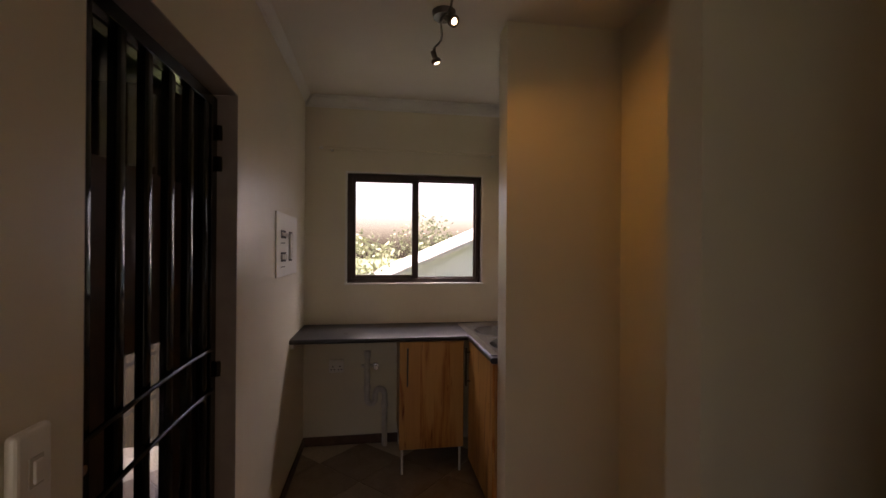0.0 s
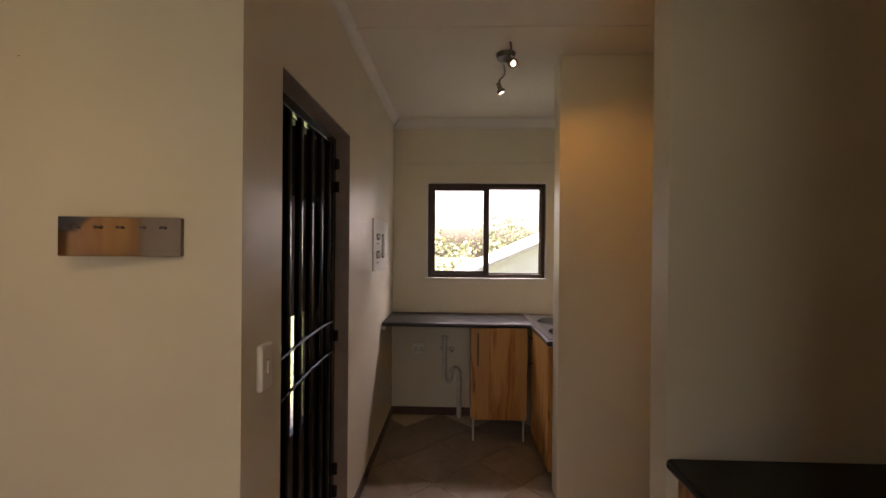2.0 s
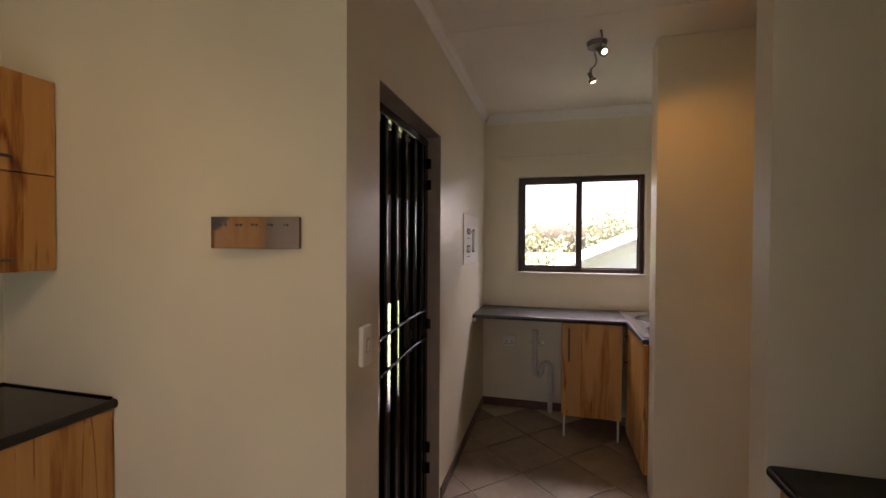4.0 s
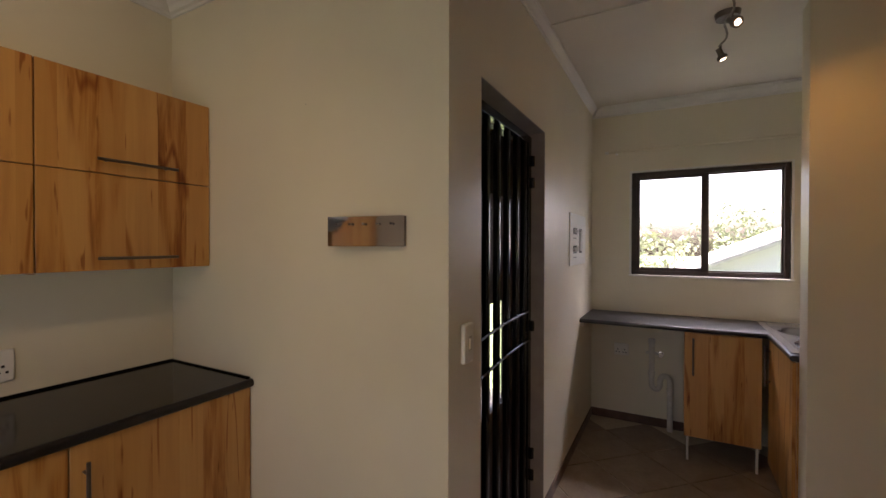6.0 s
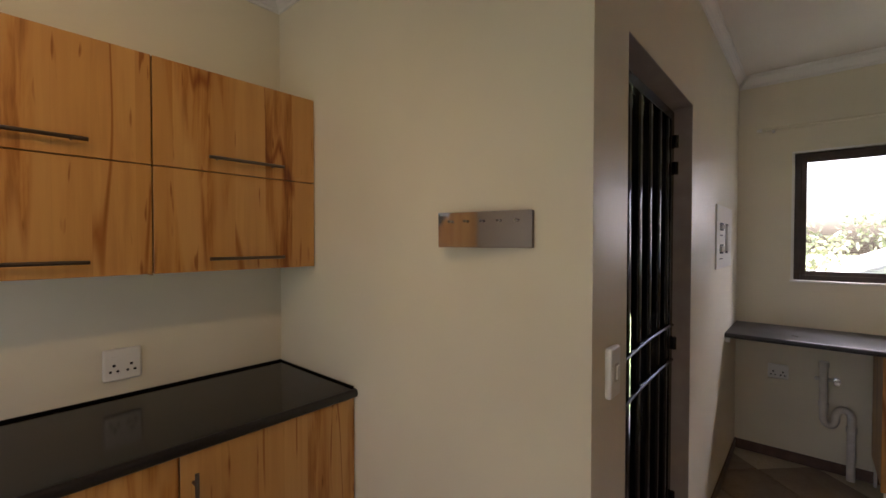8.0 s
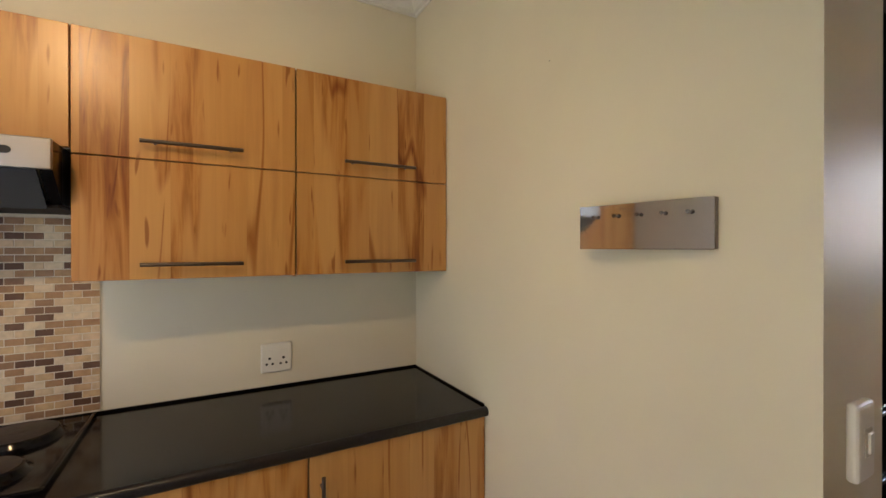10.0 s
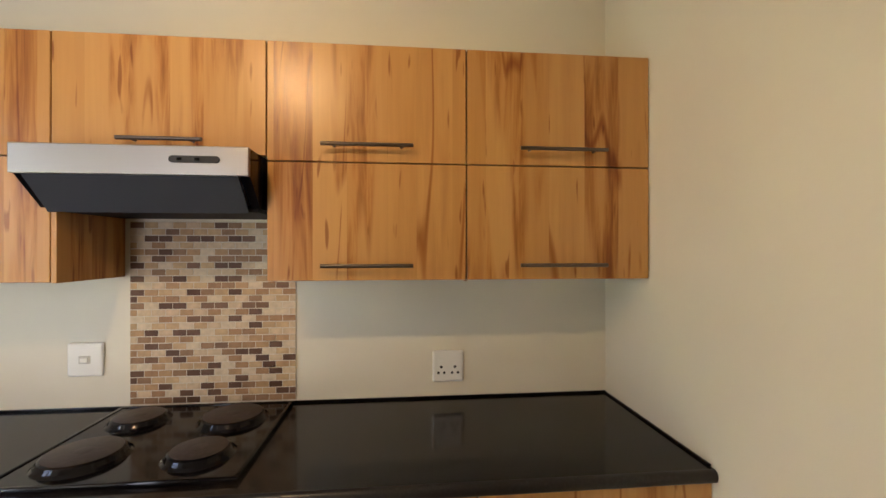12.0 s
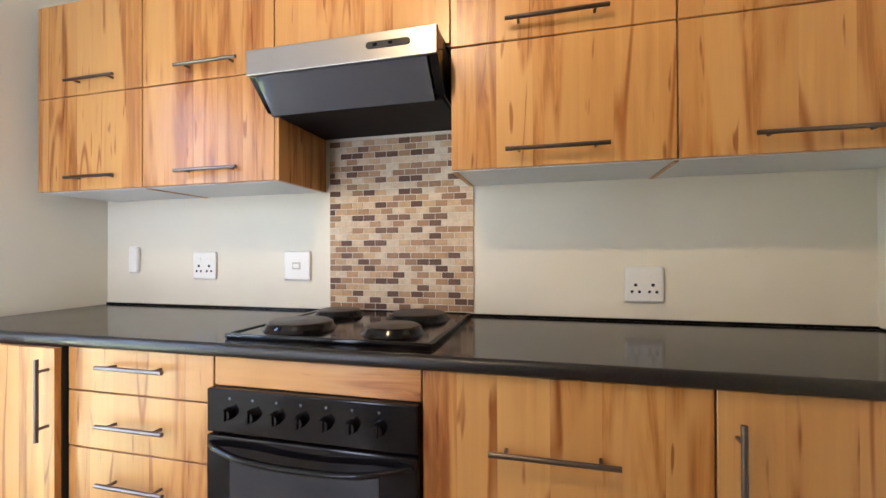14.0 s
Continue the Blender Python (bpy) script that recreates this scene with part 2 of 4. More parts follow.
M_FLOORTILE = floor_tile_material()
TILE_TONES = (
    tile_material("dark_brown_mosaic_tile", [(0.0, (0.125, 0.064, 0.036)), (0.4, (0.16, 0.088, 0.052)), (0.75, (0.22, 0.125, 0.072))]),
    tile_material("tan_mosaic_tile", [(0.0, (0.40, 0.235, 0.118)), (0.4, (0.50, 0.315, 0.16)), (0.7, (0.33, 0.195, 0.105))]),
    tile_material("pale_mosaic_tile", [(0.0, (0.68, 0.52, 0.335)), (0.35, (0.62, 0.43, 0.24)), (0.6, (0.73, 0.60, 0.42)), (0.85, (0.56, 0.38, 0.205))]),
)


# ---- mesh helpers ----
def box(bm, x0, x1, y0, y1, z0, z1, bevel=0.0, segments=2):
    made = bmesh.ops.create_cube(bm, size=1.0)["verts"]
    for v in made:
        v.co = Vector(((x0 + x1) / 2 + v.co.x * (x1 - x0), (y0 + y1) / 2 + v.co.y * (y1 - y0), (z0 + z1) / 2 + v.co.z * (z1 - z0)))
    if bevel:
        edges = list({e for v in made for e in v.link_edges})
        bmesh.ops.bevel(bm, geom=edges, offset=bevel, segments=segments, affect="EDGES", profile=0.5)
    return bm


def cyl(bm, a, b, r, r2=None, segments=16, caps=True):
    a, b = Vector(a), Vector(b)
    q = (b - a).to_track_quat("Z", "Y").to_matrix().to_4x4()
    bmesh.ops.create_cone(bm, cap_ends=caps, segments=segments, radius1=r, radius2=r if r2 is None else r2,
                          depth=(b - a).length, matrix=Matrix.Translation((a + b) / 2) @ q)
    return bm


def tube(bm, points, r, segments=14):
    """A round pipe swept along points."""
    pts = [Vector(p) for p in points]
    rings = []
    ref = Vector((0.13, 0.97, 0.21))
    for i, p in enumerate(pts):
        d = (pts[min(i + 1, len(pts) - 1)] - pts[max(i - 1, 0)]).normalized()
        u = d.cross(ref).normalized()
        w = d.cross(u)
        rings.append([bm.verts.new(p + r * (math.cos(k * math.tau / segments) * u + math.sin(k * math.tau / segments) * w)) for k in range(segments)])
    for a, b in zip(rings, rings[1:]):
        for k in range(segments):
            bm.faces.new((a[k], a[(k + 1) % segments], b[(k + 1) % segments], b[k]))
    bm.faces.new(rings[0]), bm.faces.new(rings[-1][::-1])
    return bm


def prism(bm, outline, axis, lo, hi):
    """A closed outline in the plane across axis, drawn out from lo to hi."""
    def at(p, v):
        return {"x": (v, p[0], p[1]), "y": (p[0], v, p[1]), "z": (p[0], p[1], v)}[axis]
    a = [bm.verts.new(at(p, lo)) for p in outline]
    b = [bm.verts.new(at(p, hi)) for p in outline]
    bm.faces.new(a), bm.faces.new(b[::-1])
    for i in range(len(outline)):
        j = (i + 1) % len(outline)
        bm.faces.new((a[j], a[i], b[i], b[j]))
    bmesh.ops.recalc_face_normals(bm, faces=bm.faces)
    return bm


def thing(name, at, label, category, group=""):
    ob = new(name)
    ob.location = at
    ob.empty_display_size = 0.05
    return tagged(ob, label, category, group)


def base_of(ob):
    p = Vector((0, 0, 0))
    while ob is not None:
        p += ob.location
        ob = ob.parent
    return p


def part(name, bm, material, parent=None, label="", smooth=False, kind=""):
    """Links bm, drawn in world metres, as ONE mesh under parent."""
    origin = base_of(parent)
    if parent is not None:
        for v in bm.verts:
            v.co -= origin
    me = bpy.data.meshes.new(name)
    bm.to_mesh(me)
    bm.free()
    me.materials.append(material)
    if smooth:
        for p in me.polygons:
            p.use_smooth = True
        me.set_sharp_from_angle(angle=radians(35))
    ob = new(name, me)
    if parent is not None:
        ob.parent = parent
    return tagged(ob, label, kind=kind)


def setting(name, bm, material, label=""):
    return part(name, bm, material, None, label, kind="structure")


def holed(bm, axis, p0, p1, a0, a1, z0, z1, holes):
    """A wall slab across axis from p0 to p1, running a0..a1 and z0..z1, with (lo, hi, bottom, top) openings."""
    cuts = sorted({a0, a1, *[h for hole in holes for h in hole[:2]]})
    for lo, hi in zip(cuts, cuts[1:]):
        spans, inside = [(z0, z1)], [h for h in holes if h[0] <= lo and h[1] >= hi]
        for _, _, hb, ht in inside:
            spans = [s for a, b in spans for s in ((a, min(b, hb)), (max(a, ht), b)) if s[1] - s[0] > 1e-4]
        for a, b in spans:
            box(bm, *((p0, p1, lo, hi) if axis == "x" else (lo, hi, p0, p1)), a, b)
    bmesh.ops.remove_doubles(bm, verts=bm.verts, dist=1e-5)
    bm.verts.index_update()
    doubles = {}
    for f in bm.faces:
        doubles.setdefault(tuple(sorted(v.index for v in f.verts)), []).append(f)
    bmesh.ops.delete(bm, geom=[f for fs in doubles.values() if len(fs) > 1 for f in fs], context="FACES_ONLY")
    return bm


CEIL = 2.645
WX, SY = -1.525, -2.89          # cabinet wall and south wall
NY, EX = 2.67, 1.80             # window wall and east wall

# ---- large structure ----
bm = bmesh.new()
box(bm, -1.7, 2.0, -3.0, 2.85, -0.2, -0.006)
setting("floor", bm, M_GROUT, "beige ceramic tiled floor with grout joints laid diagonally")

bm = bmesh.new()
box(bm, -1.7, 2.0, -3.0, 2.85, CEIL, CEIL + 0.12)
setting("ceiling", bm, M_CEIL, "painted board ceiling in dull off-white")

setting("wall_west", holed(bmesh.new(), "x", WX - 0.15, WX, -3.0, 0.0, 0, CEIL, []), M_WALL, "smooth cream painted plaster wall")
setting("wall_south", holed(bmesh.new(), "y", SY - 0.15, SY, WX, 2.0, 0, CEIL, [(-0.62, 0.12, 0.02, 2.1)]), M_WALL, "smooth cream painted plaster wall")
setting("wall_nib", holed(bmesh.new(), "y", 0.0, 0.13, WX - 0.15, 0.0, 0, CEIL, []), M_WALL, "cream painted plaster wall with the key rack")
setting("wall_gate", holed(bmesh.new(), "x", -0.13, 0.0, 0.13, NY, 0, CEIL, [(0.255, 1.13, 0.0, 2.097)]), M_WALL, "cream painted plaster wall with a gated doorway")
setting("wall_north", holed(bmesh.new(), "y", NY, NY + 0.16, -0.13, 2.0, 0, CEIL, [(0.315, 1.365, 1.233, 2.081)]), M_WALL, "cream painted plaster wall with the kitchen window")
setting("wall_east", holed(bmesh.new(), "x", EX, EX + 0.2, SY, NY, 0, CEIL, []), M_WALL, "cream painted plaster wall")
setting("wall_pillar", holed(bmesh.new(), "y", 1.40, 1.54, 1.182, EX, 0, CEIL, []), M_WALL, "cream painted plaster return wall beside the fridge niche")
setting("wall_partition", holed(bmesh.new(), "y", 0.12, 0.22, 1.185, EX, 0, CEIL, []), M_WALL, "cream painted plaster wall behind the breakfast counter")
# unseen wall that shades the partition; its opening is added for the side fill
setting("wall_side", holed(bmesh.new(), "x", 1.05, 1.40, SY, -0.70, 0, CEIL, [(-2.78, -1.82, 0.0, 2.1)]), M_WALL, "plain cream wall out of view, added to shade the partition")


# added out of view to block stray light on the partition
setting("wall_light_block", box(bmesh.new(), 1.40, EX, -0.82, -0.702, 0, CEIL), M_WALL, "plain cream wall out of view, added to shade the partition")


def cornice(name, path_pts, inward, size=1.0):
    """A coved plaster cornice along a wall line; inward: unit vector into the room."""
    prof = [(0.0, 0.0), (0.008, 0.0), (0.010, 0.012), (0.022, 0.018), (0.034, 0.036), (0.052, 0.052), (0.062, 0.056), (0.064, 0.066), (0.076, 0.068), (0.076, 0.075), (0.0, 0.075)]
    prof = [(d * size, 0.075 - (0.075 - h) * size) for d, h in prof]
    (xa, ya, ea), (xb, yb, eb) = path_pts
    bm = bmesh.new()
    ends = []
    along = Vector((xb - xa, yb - ya)).normalized()
    for (x, y, e) in path_pts:
        ring = []
        for d, h in prof:
            s = e * d
            ring.append(bm.verts.new((x + inward[0] * d + along.x * s, y + inward[1] * d + along.y * s, CEIL - 0.075 + h)))
        ends.append(ring)
    n = len(prof)
    for i in range(n):
        j = (i + 1) % n
        bm.faces.new((ends[0][i], ends[0][j], ends[1][j], ends[1][i]))
    bm.faces.new(ends[0]), bm.faces.new(ends[1][::-1])
    bmesh.ops.recalc_face_normals(bm, faces=bm.faces)
    setting(name, bm, M_CORNICE, "moulded white plaster cornice")


# mitres: +1 starts later, -1 ends earlier at inner corners; the other way at outer corners
cornice("cornice", ((WX, SY, 1), (WX, 0.0, -1)), (1, 0))
cornice("cornice", ((WX, 0.0, 1), (0.0, 0.0, 1)), (0, -1))
cornice("cornice", ((0.0, 0.0, -1), (0.0, NY, -1)), (1, 0), 0.62)
cornice("cornice", ((0.0, NY, 1), (EX, NY, -1)), (0, -1))

bm = bmesh.new()
box(bm, 0.0, EX, 1.065, 1.10, CEIL - 0.006, CEIL, 0.002)
setting("trim", bm, M_CEIL, "flat cover strip over a ceiling board joint")

# tile skirting
bm = bmesh.new()
box(bm, 0.0, 0.009, 1.15, NY - 0.009, 0, 0.07, 0.002)
setting("baseboard", bm, M_SKIRT, "brown ceramic tile skirting")
bm = bmesh.new()
box(bm, 0.0, 1.2, NY - 0.009, NY, 0, 0.07, 0.002)
setting("baseboard", bm, M_SKIRT, "brown ceramic tile skirting")
bm = bmesh.new()
box(bm, 0.0, 0.009, 0.0, 0.262, 0, 0.07, 0.002)
setting("baseboard", bm, M_SKIRT, "brown ceramic tile skirting")

# ---- outside ----
# added slab, never in view: keeps the sun off the worktop
bm = bmesh.new()
box(bm, -0.3, 2.2, 2.83, 3.6, 2.76, 2.84)
setting("sun_shade_slab", bm, M_CORNICE, "plain white slab added unseen above the window to keep sun out")

bm = bmesh.new()
box(bm, -200, 200, -200, 200, -3.2, -3.0)
M_GRASS = speckled("dry_lawn", (0.07, 0.10, 0.03), (0.16, 0.17, 0.07), 0.9, 3)
setting("ground", bm, M_GRASS, "pale green lawn far below the window")


# ---- fittings ----
def window_unit(name, x0, x1, z0, z1, y, sill=True):
    w = thing(name, ((x0 + x1) / 2, y, z0), "dark bronze aluminium sliding window with two panes", "window")
    w["kind"] = "structure"
    f = 0.035
    d0, d1 = y + 0.03, y + 0.09
    bm = bmesh.new()
    box(bm, x0, x0 + f, d0, d1, z0, z1, 0.003), box(bm, x1 - f, x1, d0, d1, z0, z1, 0.003)
    box(bm, x0 + f, x1 - f, d0, d1, z0, z0 + f, 0.003), box(bm, x0 + f, x1 - f, d0, d1, z1 - f, z1, 0.003)
    part("window_frame", bm, M_FRAME, w)
    xm = (x0 + x1) / 2
    for a, b, dy, k in ((x0 + f, xm + 0.025, 0.0, 0.028), (xm - 0.025, x1 - f, 0.028, 0.012)):
        bm = bmesh.new()
        e0, e1 = d0 - 0.004 + dy, d0 + 0.022 + dy
        kb = 0.05 if a > x0 + 0.1 else k
        box(bm, a, a + kb, e0, e1, z0 + f, z1 - f, 0.002)
        box(bm, b - (0.05 if a < x0 + 0.1 else k), b, e0, e1, z0 + f, z1 - f, 0.002)
        box(bm, a + kb, b - k, e0, e1, z0 + f, z0 + f + k, 0.002), box(bm, a + kb, b - k, e0, e1, z1 - f - k, z1 - f, 0.002)
        part("sash", bm, M_FRAME, w)
        bm = bmesh.new()
        box(bm, a + 0.01, b - 0.01, e0 + 0.01, e0 + 0.014, z0 + f + 0.004, z1 - f - 0.004)
        p = part("pane", bm, M_GLASS, w, "clear glass")
        p.visible_shadow = False
    return w


window_unit("window_1", 0.315, 1.365, 1.233, 2.081, NY)
win = bmesh.new()
for a in (((0.300, 0.315), (1.221, 2.093)), ((1.365, 1.380), (1.221, 2.093)), ((0.315, 1.365), (2.081, 2.093))):
    box(win, a[0][0], a[0][1], NY - 0.004, NY + 0.03, a[1][0], a[1][1])
setting("trim", win, M_CORNICE, "thin white plaster edge round the window")
setting("window_sill", box(bmesh.new(), 0.295, 1.385, NY - 0.014, NY + 0.028, 1.2215, 1.2345, 0.003), M_CORNICE, "narrow white window sill")

# south sliding door, behind the walk
sd = thing("door_1", (-0.25, SY, 0.0), "white framed glass sliding door with burglar bars", "door")
sd["kind"] = "structure"
bm = bmesh.new()
for x in (-0.62, -0.275, 0.07):
    box(bm, x, x + 0.05, SY - 0.1, SY - 0.04, 0.02, 2.1, 0.003)
for a, b in ((-0.57, -0.275), (-0.225, 0.07)):
    box(bm, a, b, SY - 0.1, SY - 0.04, 0.02, 0.07), box(bm, a, b, SY - 0.1, SY - 0.04, 2.05, 2.1)
part("door_frame", bm, M_CORNICE, sd)
for i in range(18):
    bm = bmesh.new()
    box(bm, -0.62, 0.12, SY - 0.035, SY - 0.023, 0.12 + i * 0.11, 0.132 + i * 0.11)
    part("burglar_bar", bm, M_CORNICE, sd)
for a, b in ((-0.57, -0.275), (-0.225, 0.07)):
    bm = bmesh.new()
    box(bm, a, b, SY - 0.075, SY - 0.07, 0.07, 2.05)
    part("pane", bm, M_GLASS, sd).visible_shadow = False


def bar_handle(parent, a, b, x, axis="y", mat_=None):
    """A round bar on two posts, on a front whose face is at x (a front facing +x)."""
    bm = bmesh.new()
    (ya, za), (yb, zb) = a, b
    cyl(bm, (x + 0.030, ya, za), (x + 0.030, yb, zb), 0.006, segments=12)
    d = Vector((0, yb - ya, zb - za)).normalized() * 0.035
    for s, (y, z) in ((1, a), (-1, b)):
        cyl(bm, (x, y + s * d.y, z + s * d.z), (x + 0.030, y + s * d.y, z + s * d.z), 0.0045, segments=10)
    part("handle", bm, mat_ or M_HANDLE, parent, "dark bronze bar handle", smooth=True)


def cabinet(name, label, y0, y1, z0, z1, depth, front, fronts, carcass=None, group="", category="kitchen cabinet"):
    """A cabinet on the west wall. fronts: rows of part name, y0, y1, z0, z1, handle (two ends) or None."""
    c = thing(name, (WX, (y0 + y1) / 2, z0), label, category, group)
    bm = bmesh.new()
    g = 0.0006
    t = 0.016
    xb, xf = WX + 0.002, front - 0.019
    box(bm, xb, xf, y0 + g, y0 + t, z0, z1), box(bm, xb, xf, y1 - t, y1 - g, z0, z1)
    box(bm, xb, xf, y0 + t, y1 - t, z0, z0 + t), box(bm, xb, xf, y0 + t, y1 - t, z1 - t, z1)
    box(bm, xb, xb + 0.006, y0 + t, y1 - t, z0 + t, z1 - t)
    part("body", bm, carcass or M_CARCASS, c)
    # dark sheet behind the fronts, paints the shade in the gaps between them
    part("gap_shade_sheet", box(bmesh.new(), front - 0.0188, front - 0.0183, y0 + g, y1 - g, z0 + 0.003, z1 - 0.001), M_DOORWOOD, c, "dark brown sheet that paints the shade in the door gaps")
    for row in fronts:
        kind, a, b, lo, hi, handle = row[:6]
        bm = bmesh.new()
        box(bm, front - 0.018, front, a + 0.0022, b - 0.0022, lo + 0.002, hi - 0.002, 0.0012, 1)
        d = part(kind, bm, row[6] if len(row) > 6 else M_WOOD, c, "honey and brown streaked wood laminate")
        if handle:
            bar_handle(d, handle[0], handle[1], front)
    return c


UF, UB, UM, UT = -1.225, 1.379, 1.738, 2.098
UP = "honey walnut wall cabinet with two lift-up doors and bar handles"
for y0, y1, h0, h1 in ((-0.6, -0.002, -0.436, -0.157), (-1.2, -0.6, -1.038, -0.766), (-2.335, -1.79, -2.165, -1.915), (-2.846, -2.335, -2.666, -2.435)):
    cabinet("wall_cabinet", UP, y0, y1, UB, UT, 0.3, UF,
            [("door", y0, y1, UM, UT, ((h0, 1.787), (h1, 1.787))), ("door", y0, y1, UB, UM, ((h0, 1.426), (h1, 1.426)))], group="wall cabinets")
hc = cabinet("wall_cabinet", "short wall cabinet in honey walnut laminate above the cooker hood", -1.79, -1.2, 1.752, UT, 0.3, UF,
             [("door", -1.79, -1.2, 1.752, UT, ((-1.60, 1.790), (-1.37, 1.790)))], group="wall cabinets")
# wood side panel where the cabinets flank the hood
bm = bmesh.new()
box(bm, WX + 0.002, UF, -1.7895, -1.774, UB, 1.672, 0.001, 1)
sp = thing("side_panel", (WX, -1.78, UB), "walnut laminate end panel beside the cooker hood", "panel")
part("board", bm, M_WOOD, sp)
bm = bmesh.new()
box(bm, WX + 0.002, UF - 0.019, -1.1995, -1.184, UB - 0.003, UB - 0.0005)
part("board", bm, M_WOOD, sp)

BF, BB, BT = -0.945, 0.13, 0.877
cabinet("base_cabinet", "honey walnut base cabinet with one door and upright bar handle", -0.614, -0.002, BB, BT, 0.55, BF,
        [("door", -0.614, -0.002, BB, BT, ((-0.578, 0.822), (-0.578, 0.60)))], group="base cabinets")
cabinet("base_cabinet", "wide pan drawer cabinet in honey walnut laminate beside the oven", -1.205, -0.614, BB, BT, 0.55, BF,
        [("drawer", -1.205, -0.614, 0.50, BT, ((-1.05, 0.716), (-0.788, 0.716))), ("drawer", -1.205, -0.614, BB, 0.50, ((-1.05, 0.34), (-0.788, 0.34)))], group="base cabinets")
cabinet("base_cabinet", "honey walnut laminate cabinet with a stack of shallow drawers", -2.275, -1.768, BB, BT, 0.55, BF,
        [("drawer", -2.275, -1.768, lo, hi, ((-2.132, lo + 0.078), (-1.905, lo + 0.078))) for lo, hi in ((0.752, BT), (0.591, 0.752), (0.43, 0.591), (BB, 0.43))], group="base cabinets")
cabinet("oven_housing", "honey walnut oven housing with a plain panel above the oven", -1.768, -1.205, BB, BT, 0.55, BF,
        [("panel", -1.768, -1.205, 0.80, BT, None, M_WOOD_H), ("panel", -1.768, -1.205, BB, 0.20, None, M_WOOD_H)], group="base cabinets")
# carcass coloured dark to paint the shadow beside the proud door
cabinet("base_cabinet", "honey walnut base cabinet whose door stands slightly proud", -2.886, -2.28, BB, BT, 0.55, BF + 0.03,
        [("door", -2.886, -2.28, BB, BT, ((-2.305, 0.85), (-2.305, 0.62)))], carcass=M_DARK, group="base cabinets")
bm = bmesh.new()
box(bm, -1.0, -0.985, -2.886, -0.002, 0, BB)
pl = thing("plinth", (-1.0, -1.4, 0), "dark plinth board under the base cabinets", "plinth")
part("board", bm, M_DARK, pl)

# worktop with a rounded front edge
def worktop_profile(front, back, top, thick=0.034, r=0.014):
    s = 1 if front > back else -1
    pts = [(back, top), (back, top - thick)]
    for k in range(5):
        a = -math.pi / 2 + k * math.pi / 8
        pts.append((front - s * r + s * r * math.cos(a), top - thick + r + r * math.sin(a)))
    for k in range(5):
        a = k * math.pi / 8
        pts.append((front - s * r + s * r * math.cos(a), top - r + r * math.sin(a)))
    return pts


wt = thing("worktop", (WX, -1.4, 0.88), "long black laminate worktop with a rounded front edge", "worktop")
part("slab", box(bmesh.new(), WX + 0.001, -0.941, SY + 0.002, -0.002, 0.878, 0.912), M_TOP, wt)
part("front_edge", prism(bmesh.new(), worktop_profile(-0.925, -0.941, 0.912), "y", SY + 0.002, -0.002), M_TOPEDGE, wt, "dull dark grey rounded edge", smooth=True)
bm = bmesh.new()
box(bm, WX + 0.001, WX + 0.009, SY + 0.002, -0.002, 0.9125, 0.921, 0.002)
box(bm, WX + 0.009, -0.95, -0.009, -0.001, 0.9125, 0.919, 0.002)
part("edge_seal", bm, M_BLACKMETAL, wt, "black sealing strip")

# cooker hood
hood = thing("cooker_hood", (-1.3, -1.5, 1.58), "slim brushed steel cooker hood with a smoked glass visor", "cooker hood")
bm = bmesh.new()
prism(bm, [(WX + 0.01, 1.748), (-1.118, 1.748), (-1.118, 1.675), (-1.205, 1.592), (WX + 0.01, 1.585)], "y", -1.800, -1.779)
prism(bm, [(WX + 0.01, 1.748), (-1.118, 1.748), (-1.118, 1.675), (-1.205, 1.592), (WX + 0.01, 1.585)], "y", -1.236, -1.210)
box(bm, WX + 0.01, -1.118, -1.779, -1.236, 1.742, 1.748)
box(bm, WX + 0.01, -1.21, -1.779, -1.236, 1.596, 1.602)
part("housing", bm, M_BLACKMETAL, hood, "black enamelled casing")
bm = bmesh.new()
box(bm, -1.118, -1.105, -1.802, -1.208, 1.672, 1.750, 0.003)
part("front_band", bm, M_BAND, hood, "brushed steel front")
bm = bmesh.new()
prism(bm, [(-1.112, 1.671), (-1.118, 1.671), (-1.204, 1.582), (-1.198, 1.579)], "y", -1.776, -1.240)
part("visor", bm, M_VISOR, hood, "smoked glass visor")
bm = bmesh.new()
slot = [(-1.347 + s * 0.055 + 0.0095 * math.cos(a), 1.7135 + 0.0095 * math.sin(a)) for s, a0 in ((1, -math.pi / 2), (-1, math.pi / 2)) for a in [a0 + math.pi * k / 8 for k in range(9)]]
prism(bm, slot, "x", -1.105, -1.1025)
cp = part("control_slot", bm, M_DARK, hood, "black switch recess")
for y in (-1.39, -1.345):
    part("slider", box(bmesh.new(), -1.1025, -1.099, y, y + 0.012, 1.710, 1.717, 0.001, 1), M_BLACKMETAL, cp)
bm = bmesh.new()
box(bm, -1.515, -1.21, -1.79, -1.22, 1.5835, 1.5955, 0.001, 1)
part("filter", bm, mat("matt_black_filter", (0.008, 0.007, 0.007), 0.6, spec=0.2), hood, "black grease filter")

